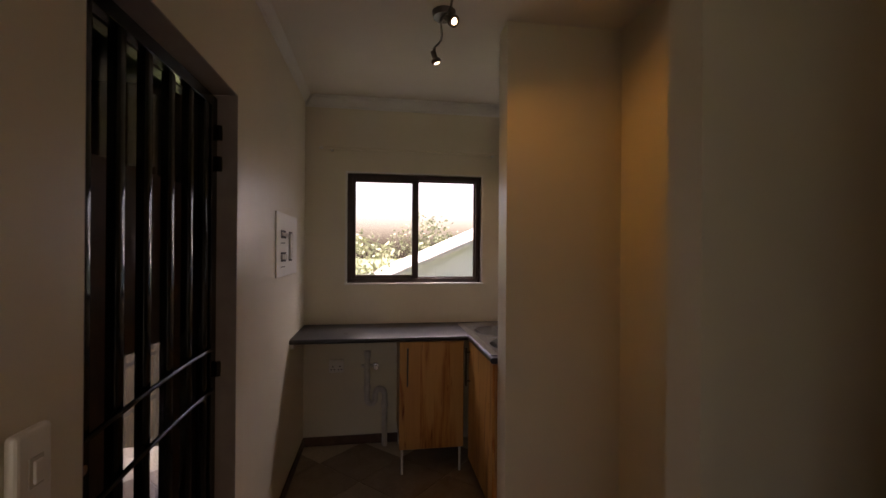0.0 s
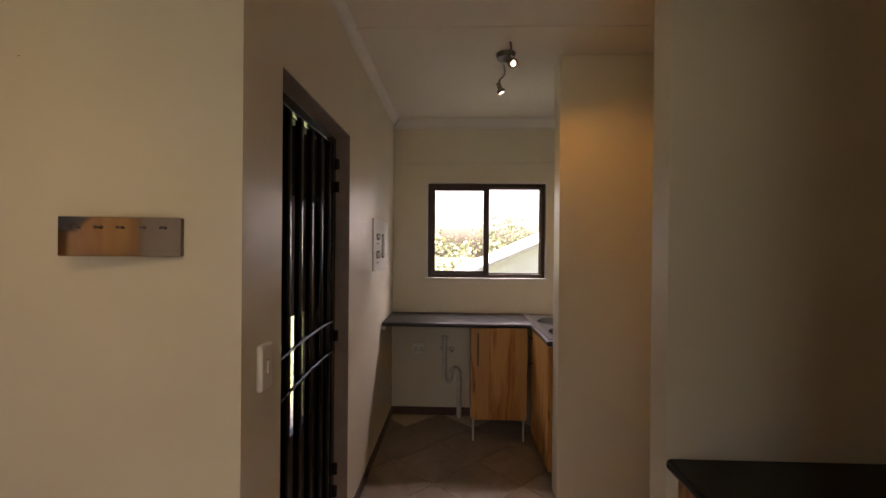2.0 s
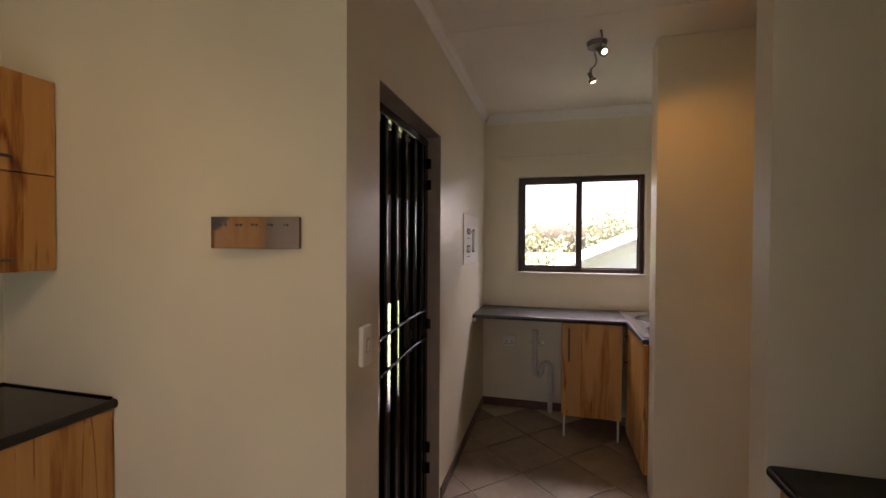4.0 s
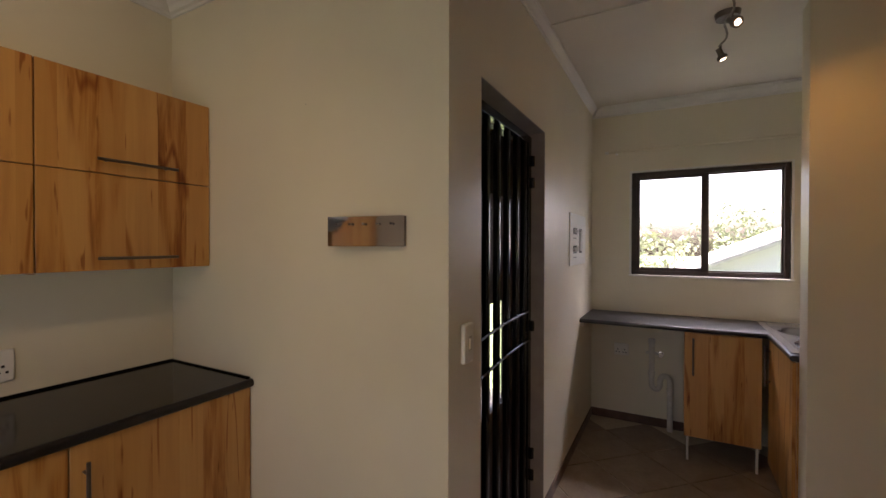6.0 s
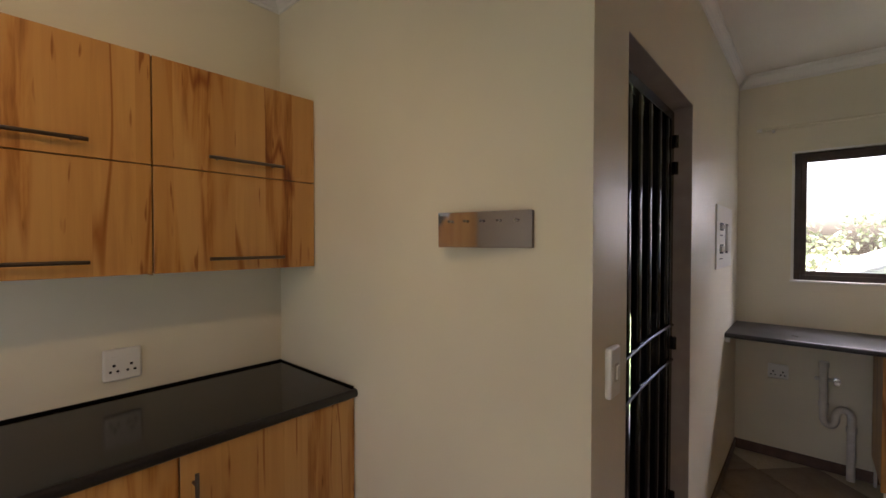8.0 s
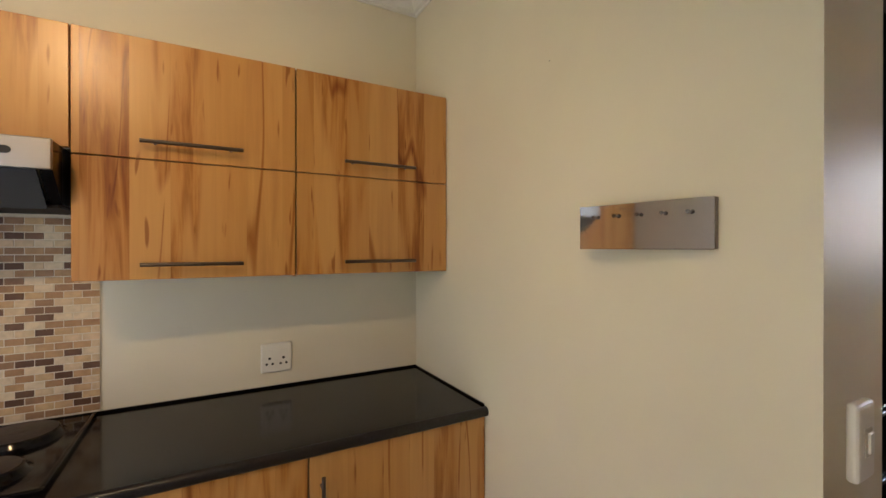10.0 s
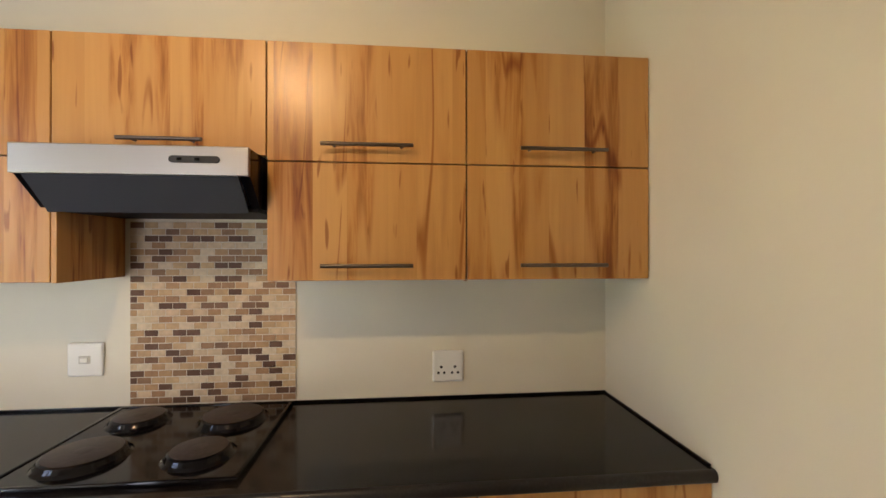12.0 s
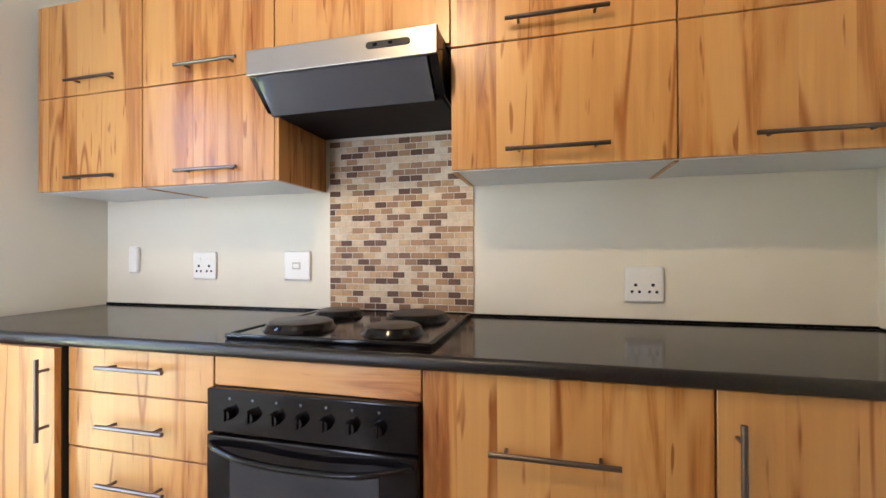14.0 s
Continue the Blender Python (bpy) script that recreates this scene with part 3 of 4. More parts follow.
# hob
hob = thing("hob", (-1.25, -1.49, 0.912), "black enamel hob with four raised solid hotplates", "hob")
bm = bmesh.new()
box(bm, -1.500, -0.995, -1.770, -1.200, 0.9122, 0.9225)
part("plate", bm, M_BLACKMETAL, hob)
bm = bmesh.new()
for a, b, c, d in ((-1.507, -1.493, -1.777, -1.193), (-1.002, -0.988, -1.777, -1.193), (-1.493, -1.002, -1.777, -1.763), (-1.493, -1.002, -1.207, -1.193)):
    box(bm, a, b, c, d, 0.9124, 0.9262, 0.004)
part("rim", bm, M_BLACKMETAL, hob, "raised black rim", smooth=True)
for cx, cy, r in ((-1.375, -1.64, 0.073), (-1.36, -1.345, 0.09), (-1.13, -1.635, 0.09), (-1.12, -1.34, 0.073)):
    bm = bmesh.new()
    cyl(bm, (cx, cy, 0.9226), (cx, cy, 0.929), r + 0.018, r + 0.010, 44)
    cyl(bm, (cx, cy, 0.929), (cx, cy, 0.940), r + 0.010, r + 0.003, 44), cyl(bm, (cx, cy, 0.940), (cx, cy, 0.9435), r + 0.003, r - 0.003, 44)
    part("trim_ring", bm, M_BLACKMETAL, hob, "black glossy ring", smooth=True)
    bm = bmesh.new()
    cyl(bm, (cx, cy, 0.9436), (cx, cy, 0.9448), r - 0.003, r - 0.006, 44)
    cyl(bm, (cx, cy, 0.9448), (cx, cy, 0.9453), 0.022, 0.020, 20)
    part("hotplate", bm, M_PLATE, hob, "solid dark brown cast iron hotplate", smooth=True)

# oven
ov = thing("oven", (-1.2, -1.5, 0.2), "black built-in oven with a row of knobs and a glass door", "oven")
bm = bmesh.new()
box(bm, -1.45, BF - 0.02, -1.750, -1.235, 0.23, 0.79)
part("casing", bm, M_BLACKMETAL, ov)
bm = bmesh.new()
box(bm, BF + 0.001, BF + 0.022, -1.771, -1.209, 0.690, 0.800, 0.004)
part("control_panel", bm, M_BLACKMETAL, ov, "black enamelled control panel")
for i in range(7):
    y = -1.702 + i * 0.067
    kn = part("knob", cyl(bmesh.new(), (BF + 0.022, y, 0.742), (BF + 0.040, y, 0.742), 0.0165, 0.0135, 20), M_BLACKMETAL, ov, "glossy black control knob", smooth=True)
    bm = bmesh.new()
    box(bm, BF + 0.040, BF + 0.045, y - 0.004, y + 0.004, 0.728, 0.757, 0.0015, 1)
    part("grip", bm, M_BLACKMETAL, kn)
    bm = bmesh.new()
    box(bm, BF + 0.022, BF + 0.0224, y - 0.003, y + 0.003, 0.775, 0.781)
    part("mark", bm, mat("grey_print", (0.10, 0.12, 0.13), 0.5) if i == 0 else bpy.data.materials["grey_print"], ov)
bm = bmesh.new()
box(bm, BF + 0.001, BF + 0.024, -1.771, -1.209, 0.22, 0.684, 0.005)
dr = part("door", bm, M_BLACKMETAL, ov, "black oven door")
bm = bmesh.new()
box(bm, BF + 0.024, BF + 0.0255, -1.70, -1.30, 0.30, 0.63, 0.0005, 1)
part("window", bm, M_BLACKGLASS, dr, "dark oven glass")
bm = bmesh.new()
tube(bm, [(BF + 0.024 + 0.034 * min(1, 5 * s, 5 * (1 - s)) ** 0.6, -1.758 + 0.536 * s, 0.662 - 0.022 * math.sin(math.pi * s)) for s in [i / 24 for i in range(25)]], 0.008)
part("handle", bm, M_BLACKMETAL, dr, "curved black bar handle", smooth=True)


# thin wood edges between the white undersides of the wall cabinets
for y in (-0.6, -2.335):
    us = thing("joint_strip", (-1.37, y, UB), "narrow walnut edge strip under the wall cabinets", "trim strip")
    part("strip", box(bmesh.new(), WX + 0.005, UF - 0.02, y - 0.006, y + 0.006, UB - 0.0035, UB - 0.0002), M_WOOD, us)
# small nails left in the wall
for x, z in ((-0.622, 2.016),):
    nl = thing("wall_nail", (x, 0, z), "tiny dark nail stuck in the cream plaster wall", "nail")
    part("shaft", cyl(bmesh.new(), (x, 0, z), (x, -0.004, z), 0.0008, segments=8), M_DARK, nl)


# sockets and switches
def plate_thing(kind, name, label, centre, normal, w=0.118, h=0.118, deep=0.013):
    """A moulded wall plate facing +x, -y; kind: double, isolator, switch or side."""
    t = thing(name, centre, label, "wall socket" if "socket" in name else "switch")
    m = pose(*centre, 0, 0, {"x": 0, "-y": -90, "-x": 180}[normal])

    def put(n, bm, ma, parent, lab=""):
        bm.transform(m)
        return part(n, bm, ma, parent, lab)
    bm = bmesh.new()
    box(bm, 0, deep, -w / 2, w / 2, -h / 2, h / 2, 0.008, 3)
    p = put("faceplate", bm, M_PLASTIC, t, "white plastic plate")
    if kind == "double":
        for s in (-1, 1):
            bm = bmesh.new()
            box(bm, deep, deep + 0.002, s * 0.026 - 0.012, s * 0.026 + 0.012, 0.014, 0.032, 0.0012, 1)
            put("rocker", bm, M_PLASTIC, t, "white rocker switch")
            for dy, dz, a in ((0, 0.0, 0.0055), (-0.011, -0.022, 0.005), (0.011, -0.022, 0.005)):
                bm = bmesh.new()
                cyl(bm, (deep - 0.001, s * 0.026 + dy, dz - 0.002), (deep + 0.0003, s * 0.026 + dy, dz - 0.002), a, segments=10)
                put("pin_hole", bm, M_DARK, t, "dark pin hole")
    elif kind != "blank":
        ww, hh = (0.026, 0.016) if kind == "isolator" else (0.018, 0.036)
        bm = bmesh.new()
        box(bm, deep, deep + 0.002, -ww / 2 - 0.006, ww / 2 + 0.006, -hh / 2 - 0.006, hh / 2 + 0.006, 0.001, 1)
        put("surround", bm, M_SEAM, t, "grey seam round the rocker")
        bm = bmesh.new()
        box(bm, deep + 0.002, deep + 0.0065, -ww / 2, ww / 2, -hh / 2, hh / 2, 0.0015, 1)
        put("rocker", bm, M_PLASTIC, t, "white rocker switch")
    return t


plate_thing("double", "wall_socket", "white double wall socket above the black worktop", (WX, -0.626, 1.034), "x")
plate_thing("double", "wall_socket", "white double wall socket above the black worktop by the drawers", (WX, -2.345, 1.09), "x")
plate_thing("isolator", "isolator_switch", "white cooker isolator switch beside the mosaic panel", (WX, -1.90, 1.09), "x")
plate_thing("blank", "switch_plate", "white slim blank plate on the wall above the worktop", (WX, -2.72, 1.115), "x", 0.05, 0.118, 0.022)
plate_thing("switch", "light_switch", "cream light switch beside the security gate", (0.0, 0.118, 1.145), "x", 0.074, 0.135, 0.019)
plate_thing("double", "wall_socket", "white double wall socket below the grey worktop", (0.243, NY, 0.602), "-y", 0.112, 0.10)

# key rack
kr = thing("key_rack", (-0.32, 0, 1.52), "polished steel key rack plate with small pegs on the cream wall", "key rack")
RACK = pose(-0.304, -0.038, 0, 0, 0, 9.3)
bm = bmesh.new()
box(bm, -0.148, 0.148, -0.0015, 0.0015, 1.472, 1.575, 0.001, 1)
bm.transform(RACK)
part("plate", bm, M_MIRROR, kr, "mirror-polished steel plate")
bm = bmesh.new()
box(bm, 0.1385, 0.1485, 0.0018, 0.016, 1.473, 1.574, 0.001, 1)
bm.transform(RACK)
part("end_block", bm, M_LAMPMETAL, kr, "dull bronzed steel end block")
bm = bmesh.new()
prism(bm, [(-0.43, -0.0505), (-0.172, -0.0125), (-0.172, -0.0005), (-0.43, -0.0005)], "z", 1.485, 1.562)
part("backing", bm, M_DOORWOOD, kr, "dark wooden backing block")
for i in range(5):
    x = -0.104 + i * 0.052
    bm = bmesh.new()
    cyl(bm, (x, -0.001, 1.548), (x, -0.012, 1.548), 0.0028, segments=12)
    cyl(bm, (x, -0.012, 1.548), (x, -0.015, 1.548), 0.0045, 0.0038, 14)
    bm.transform(RACK)
    part("peg", bm, M_LAMPMETAL, kr, "small steel peg", smooth=True)

# distribution board
db = thing("distribution_board", (0, 2.06, 1.52), "white electrical distribution board cover with breakers", "distribution board")
bm = bmesh.new()
box(bm, 0.0, 0.008, 1.748, 2.32, 1.335, 1.70, 0.002)
part("cover", bm, M_PLASTIC, db, "white cover plate")
for a, b, c, d in ((1.85, 1.98, 1.555, 1.60), (1.85, 1.98, 1.42, 1.475), (2.06, 2.16, 1.42, 1.60)):
    bm = bmesh.new()
    box(bm, 0.0082, 0.0092, a, b, c, d)
    part("slot", bm, M_DARK, db)
    bm = bmesh.new()
    for k in range(3):
        yy = a + (b - a) * (k + 0.2) / 3
        box(bm, 0.0092, 0.020, yy, yy + (b - a) * 0.2, c + 0.012, d - 0.012, 0.001, 1)
    part("breaker", bm, M_PLASTIC, db, "white breaker lever")
for z in (1.525, 1.388):
    part("print", box(bmesh.new(), 0.0081, 0.0086, 1.85, 1.955, z, z + 0.005), M_DARK, db, "small printed line")

# security gate
gate = thing("security_gate", (-0.08, 0.7, 0.0), "black steel security gate with upright bars and curved rails", "security gate")
GX0, GX1 = -0.100, -0.070
bm = bmesh.new()
box(bm, GX0, GX1, 0.275, 0.320, 0.02, 2.075, 0.004), box(bm, GX0, GX1, 1.065, 1.115, 0.02, 2.075, 0.004)
box(bm, GX0, GX1, 0.320, 1.065, 0.02, 0.06, 0.003), box(bm, GX0, GX1, 0.320, 1.065, 2.03, 2.075, 0.003)
part("gate_frame", bm, M_BLACKMETAL, gate)
for y in (0.375, 0.50, 0.625, 0.755, 0.89, 1.015):
    bm = bmesh.new()
    box(bm, -0.098, -0.068, y - 0.017, y + 0.017, 0.06, 2.03, 0.008, 3)
    part("bar", bm, M_BLACKMETAL, gate, "black rounded square bar", smooth=True)
for zc in (1.085, 0.93):
    bm = bmesh.new()
    n = 14
    pts = [(0.320 + 0.745 * i / n, zc + 0.036 * math.sin(1.9 * i / n)) for i in range(n + 1)]
    tube(bm, [(-0.060, y, z) for y, z in pts], 0.007)
    part("curved_rail", bm, M_BLACKMETAL, gate, "thin arched round cross rail", smooth=True)
bm = bmesh.new()
box(bm, -0.096, -0.064, 0.32, 0.38, 0.93, 1.08, 0.003)
lk = part("lock_box", bm, M_BLACKMETAL, gate, "black lock case")
bm = bmesh.new()
cyl(bm, (-0.064, 0.35, 1.03), (-0.055, 0.35, 1.03), 0.011, segments=16)
part("keyhole", bm, M_CHROME, lk, "chrome keyhole disc", smooth=True)
for z in (1.94, 1.82, 1.03, 0.32, 0.2):
    bm = bmesh.new()
    cyl(bm, (-0.062, 1.108, z - 0.028), (-0.062, 1.108, z + 0.028), 0.011, segments=14)
    box(bm, -0.085, -0.055, 1.100, 1.130, z - 0.02, z + 0.02, 0.003)
    part("hinge", bm, M_BLACKMETAL, gate, "black gate hinge", smooth=True)

fr = thing("door_frame", (-0.065, 0.69, 0.0), "brown painted steel frame lining the gated doorway", "door frame")
fr["kind"] = "structure"
bm = bmesh.new()
box(bm, -0.130, -0.001, 0.2552, 0.259, 0.0, 2.093), box(bm, -0.130, -0.001, 1.126, 1.1298, 0.0, 2.093)
box(bm, -0.130, -0.001, 0.2552, 1.1298, 2.093, 2.0968)
part("lining", bm, M_FRAMEPAINT, fr)

# timber door behind the gate, with open lights
td = thing("door_2", (-0.2, 0.7, 0), "dark stained timber door behind the gate with glazed lights", "door")
td["kind"] = "structure"
bm = bmesh.new()
TX0, TX1 = -0.168, -0.132
holed(bm, "x", TX0, TX1, 0.235, 1.155, 0.0, 2.12, [(0.30, 1.02, 1.72, 2.05), (0.56, 0.90, 0.68, 1.20)])
part("leaf", bm, M_DOORWOOD, td)
for a, b, c, d in ((0.30, 1.02, 1.72, 2.05), (0.56, 0.90, 0.68, 1.20)):
    bm = bmesh.new()
    box(bm, -0.152, -0.148, a, b, c, d)
    part("pane", bm, M_GLASS, td, "clear glass").visible_shadow = False
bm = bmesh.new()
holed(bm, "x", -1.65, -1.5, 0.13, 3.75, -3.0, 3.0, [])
# brown plaster made darker in colour to hold the porch's shade
M_SHADED_PLASTER = speckled("brown_plaster_darkened_as_shade", (0.035, 0.019, 0.012), (0.06, 0.034, 0.022), 0.85, 9)
setting("wall_porch", bm, M_SHADED_PLASTER, "brown plastered porch wall")
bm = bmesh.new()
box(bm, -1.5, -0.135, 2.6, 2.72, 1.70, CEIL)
setting("beam_porch", bm, M_SHADED_PLASTER, "brown plastered porch lintel")
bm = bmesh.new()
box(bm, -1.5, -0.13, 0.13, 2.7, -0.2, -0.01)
setting("floor_porch", bm, M_SHADED_PLASTER, "brown porch floor slab")
# far stretch beyond the lintel is added to keep sun off the porch
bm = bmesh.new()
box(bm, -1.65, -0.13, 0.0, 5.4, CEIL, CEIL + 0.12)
setting("ceiling_porch", bm, speckled("dull_porch_ceiling", (0.34, 0.30, 0.31), (0.42, 0.37, 0.38), 0.8, 6), "dull brown grey porch ceiling, extended unseen to shade the porch")

# kitchen at the window: worktop, cabinets, sink
gw = thing("worktop", (0.6, 2.4, 0.9), "dark grey laminate worktop under the kitchen window", "worktop")
part("slab", prism(bmesh.new(), worktop_profile(2.12, NY - 0.001, 0.920, 0.03, 0.012), "x", 0.002, 1.20), M_TOPG, gw, smooth=True)
part("slab", prism(bmesh.new(), worktop_profile(1.145, 1.20, 0.9195, 0.03, 0.012), "y", 1.545, 2.12), M_TOPG, gw, smooth=True)
for x0, y0, y1 in ((1.20, 1.545, 1.60), (1.20, 2.58, NY - 0.001), (1.68, 1.60, 2.58)):
    part("slab", box(bmesh.new(), x0, EX - 0.002, y0, y1, 0.89, 0.9195), M_TOPG, gw)
bm = bmesh.new()
box(bm, 0.004, 0.03, 2.13, 2.65, 0.862, 0.889, 0.002)
part("support_batten", bm, M_PLASTIC, gw, "white support batten")
nc = thing("base_cabinet", (0.9, 2.4, 0.15), "narrow base cabinet on thin pale legs under the grey worktop", "kitchen cabinet", "base cabinets")
bm = bmesh.new()
box(bm, 0.70, 1.12, 2.165, 2.66, 0.178, 0.885)
part("body", bm, M_WOOD, nc)
bm = bmesh.new()
box(bm, 0.694, 1.124, 2.146, 2.163, 0.174, 0.884, 0.0015, 1)
d = part("door", bm, M_WOOD, nc, "honey walnut laminate door")
bm = bmesh.new()
cyl(bm, (0.745, 2.118, 0.60), (0.745, 2.118, 0.85), 0.006, segments=12)
for z in (0.63, 0.82):
    cyl(bm, (0.745, 2.145, z), (0.745, 2.118, z), 0.0045, segments=10)
part("handle", bm, M_HANDLE, d, "dark bronze bar handle", smooth=True)
for x in (0.715, 1.105):
    for y in (2.18, 2.62):
        bm = bmesh.new()
        cyl(bm, (x, y, 0.0), (x, y, 0.178), 0.008, segments=12)
        part("leg", bm, M_PLASTIC, nc, "thin pale leg", smooth=True)
sc = thing("sink_cabinet", (1.4, 1.85, 0.1), "sink base cabinet in brown walnut laminate", "kitchen cabinet", "base cabinets")
bm = bmesh.new()
box(bm, 1.175, 1.79, 1.55, 2.165, 0.10, 0.70)
part("body", bm, M_WOOD, sc)
bm = bmesh.new()
box(bm, 1.175, 1.79, 1.543, 1.549, 0.10, 0.885)
part("side_board", bm, M_WOOD, sc)
bm = bmesh.new()
box(bm, 1.156, 1.173, 1.543, 2.144, 0.10, 0.884, 0.0015, 1)
d = part("door", bm, M_WOOD, sc, "walnut laminate door")
bm = bmesh.new()
cyl(bm, (1.128, 2.09, 0.60), (1.128, 2.09, 0.85), 0.006, segments=12)
for z in (0.63, 0.82):
    cyl(bm, (1.128, 2.09, z), (1.156, 2.09, z), 0.0045, segments=10)
part("handle", bm, M_HANDLE, d, "dark bronze bar handle", smooth=True)
sk = thing("sink", (1.45, 1.95, 0.92), "stainless steel sink with two bowls set into the grey worktop", "sink")


def round_bowl(parent, cx, cy, half, r, z, depth):
    """A square of deck with a round bowl pressed into it."""
    n = 48
    bm = bmesh.new()
    rings = []
    for k in range(n):
        a = math.tau * k / n + math.pi / 4
        c, q = math.cos(a), math.sin(a)
        m = half / max(abs(c), abs(q))
        rings.append([(cx + c * m, cy + q * m, z), (cx + c * (r + 0.012), cy + q * (r + 0.012), z), (cx + c * (r + 0.004), cy + q * (r + 0.004), z + 0.002),
                      (cx + c * r, cy + q * r, z - 0.006), (cx + c * r * 0.95, cy + q * r * 0.95, z - depth + 0.04), (cx + c * r * 0.8, cy + q * r * 0.8, z - depth), (cx + c * 0.03, cy + q * 0.03, z - depth - 0.004)])
    rows = [[bm.verts.new(p) for p in ring] for ring in rings]
    for k in range(n):
        a, b = rows[k], rows[(k + 1) % n]
        for i in range(6):
            bm.faces.new((a[i], b[i], b[i + 1], a[i + 1]))
    bm.faces.new([row[-1] for row in rows])
    bmesh.ops.recalc_face_normals(bm, faces=bm.faces)
    part("bowl", bm, M_BOWL, parent, "round steel sink bowl", smooth=True)
    bm = cyl(bmesh.new(), (cx, cy, z - depth - 0.003), (cx, cy, z - depth), 0.028, 0.024, 20)
    part("plug_hole", bm, M_DARK, parent, "dark plug hole")


for cy in (2.235, 1.815):
    round_bowl(sk, 1.41, cy, 0.205, 0.188, 0.9265, 0.16)
bm = bmesh.new()
box(bm, 1.158, 1.205, 1.59, 2.59, 0.9202, 0.9265, 0.002), box(bm, 1.615, 1.70, 1.59, 2.59, 0.9202, 0.9265, 0.002)
box(bm, 1.205, 1.615, 1.59, 1.61, 0.9202, 0.9265), box(bm, 1.205, 1.615, 2.02, 2.03, 0.9202, 0.9265), box(bm, 1.205, 1.615, 2.44, 2.59, 0.9202, 0.9265)
part("deck", bm, M_DECK, sk, "brushed steel sink deck")

# waste pipe and stopcock
wp = thing("waste_pipe", (0.54, 2.6, 0.3), "grey white plastic waste pipe with a trap on the wall", "waste pipe")
bend = [(0.475, 0.72), (0.475, 0.40)]
arc1 = [(0.505 - 0.03 * math.cos(a), 0.365 - 0.045 * math.sin(a)) for a in [math.pi * i / 10 for i in range(11)]]
arc2 = [(0.571 - 0.036 * math.cos(a), 0.385 + 0.05 * math.sin(a)) for a in [math.pi * i / 10 for i in range(11)]]
pts = [(0.475, 0.72), (0.475, 0.40), *arc1, *arc2, (0.607, 0.35), (0.607, 0.0)]
bm = tube(bmesh.new(), [(x, 2.615, z) for x, z in pts], 0.021, 16)
part("pipe", bm, M_PVC, wp, smooth=True)
for x, z0, z1 in ((0.475, 0.685, 0.722), (0.475, 0.43, 0.46), (0.607, 0.30, 0.335)):
    part("collar", cyl(bmesh.new(), (x, 2.615, z0), (x, 2.615, z1), 0.026, segments=18), M_PVC, wp, "pipe collar", smooth=True)
for z in (0.60,):
    bm = bmesh.new()
    box(bm, 0.43, 0.52, 2.638, NY, z - 0.009, z + 0.009, 0.002)
    part("bracket", bm, M_PVC, wp, "wall bracket")
tp = thing("stopcock", (0.55, 2.64, 0.6), "small chrome stopcock on the wall beside the waste pipe", "tap")
bm = bmesh.new()
cyl(bm, (0.538, NY, 0.595), (0.538, 2.62, 0.595), 0.012, segments=16)
part("body", bm, M_CHROME, tp, smooth=True)
part("knob", cyl(bmesh.new(), (0.538, 2.62, 0.595), (0.538, 2.60, 0.595), 0.017, 0.014, 20), M_CHROME, tp, "chrome knob", smooth=True)
part("rosette", cyl(bmesh.new(), (0.538, NY - 0.003, 0.595), (0.538, NY, 0.595), 0.021, segments=20), M_CHROME, tp, smooth=True)

# curtain rail
cr = thing("curtain_rail", (0.75, 2.62, 2.25), "thin white curtain rail above the kitchen window", "curtain rail")
part("rod", cyl(bmesh.new(), (0.14, 2.625, 2.255), (1.50, 2.625, 2.255), 0.010, segments=14), M_WALL, cr, smooth=True)
for x in (0.20, 1.45):
    bm = bmesh.new()
    box(bm, x - 0.008, x + 0.008, 2.62, NY, 2.238, 2.262, 0.002)
    part("bracket", bm, M_CORNICE, cr)
for x, s in ((0.14, -1), (1.5, 1)):
    part("finial", cyl(bmesh.new(), (x, 2.625, 2.255), (x + s * 0.03, 2.625, 2.255), 0.013, 0.009, 14), M_CORNICE, cr, smooth=True)


# ceiling spotlights
def spotlight(name, cx, cy, heads, bar0, bar1):
    s = thing(name, (cx, cy, CEIL), "bronzed steel ceiling spotlight bar with small adjustable heads", "ceiling light")
    bm = cyl(bmesh.new(), (cx, cy, CEIL - 0.028), (cx, cy, CEIL), 0.052, 0.058, 32)
    part("canopy", bm, M_LAMPMETAL, s, "round bronzed steel ceiling rose", smooth=True)
    z = CEIL - 0.045
    bm = tube(bmesh.new(), [(cx + 0.012 * math.sin(k * 0.9), bar0 + (bar1 - bar0) * k / 12, z + 0.006 * math.cos(k)) for k in range(13)], 0.006, 10)
    cyl(bm, (cx, cy, z), (cx, cy, CEIL - 0.025), 0.009)
    part("bar", bm, M_LAMPMETAL, s, "wavy bronzed steel bar", smooth=True)
    for (hx, hy), way in heads:
        w = Vector(way).normalized()
        p = Vector((hx, hy, z - 0.05))
        bm = cyl(bmesh.new(), p - w * 0.035, p + w * 0.008, 0.015, segments=20)
        cyl(bm, p + w * 0.004, p + w * 0.012, 0.017, 0.026, 24), cyl(bm, p + w * 0.012, p + w * 0.030, 0.027, segments=24)
        h = part("head", bm, M_LAMPMETAL, s, "bronzed steel spotlight head", smooth=True)
        part("bulb", cyl(bmesh.new(), p + w * 0.0302, p + w * 0.0312, 0.0145, segments=24), M_LAMP, h, "lit round bulb face")
        part("arm", cyl(bmesh.new(), (hx, hy, z), tuple(p - w * 0.02), 0.006, segments=10), M_LAMPMETAL, s, smooth=True)
    return s


spotlight("ceiling_light", 0.855, 1.38, [((0.870, 1.27), (0.45, -0.75, -0.6)), ((0.85, 1.66), (0.35, 0.1, -0.9))], 1.16, 1.68)
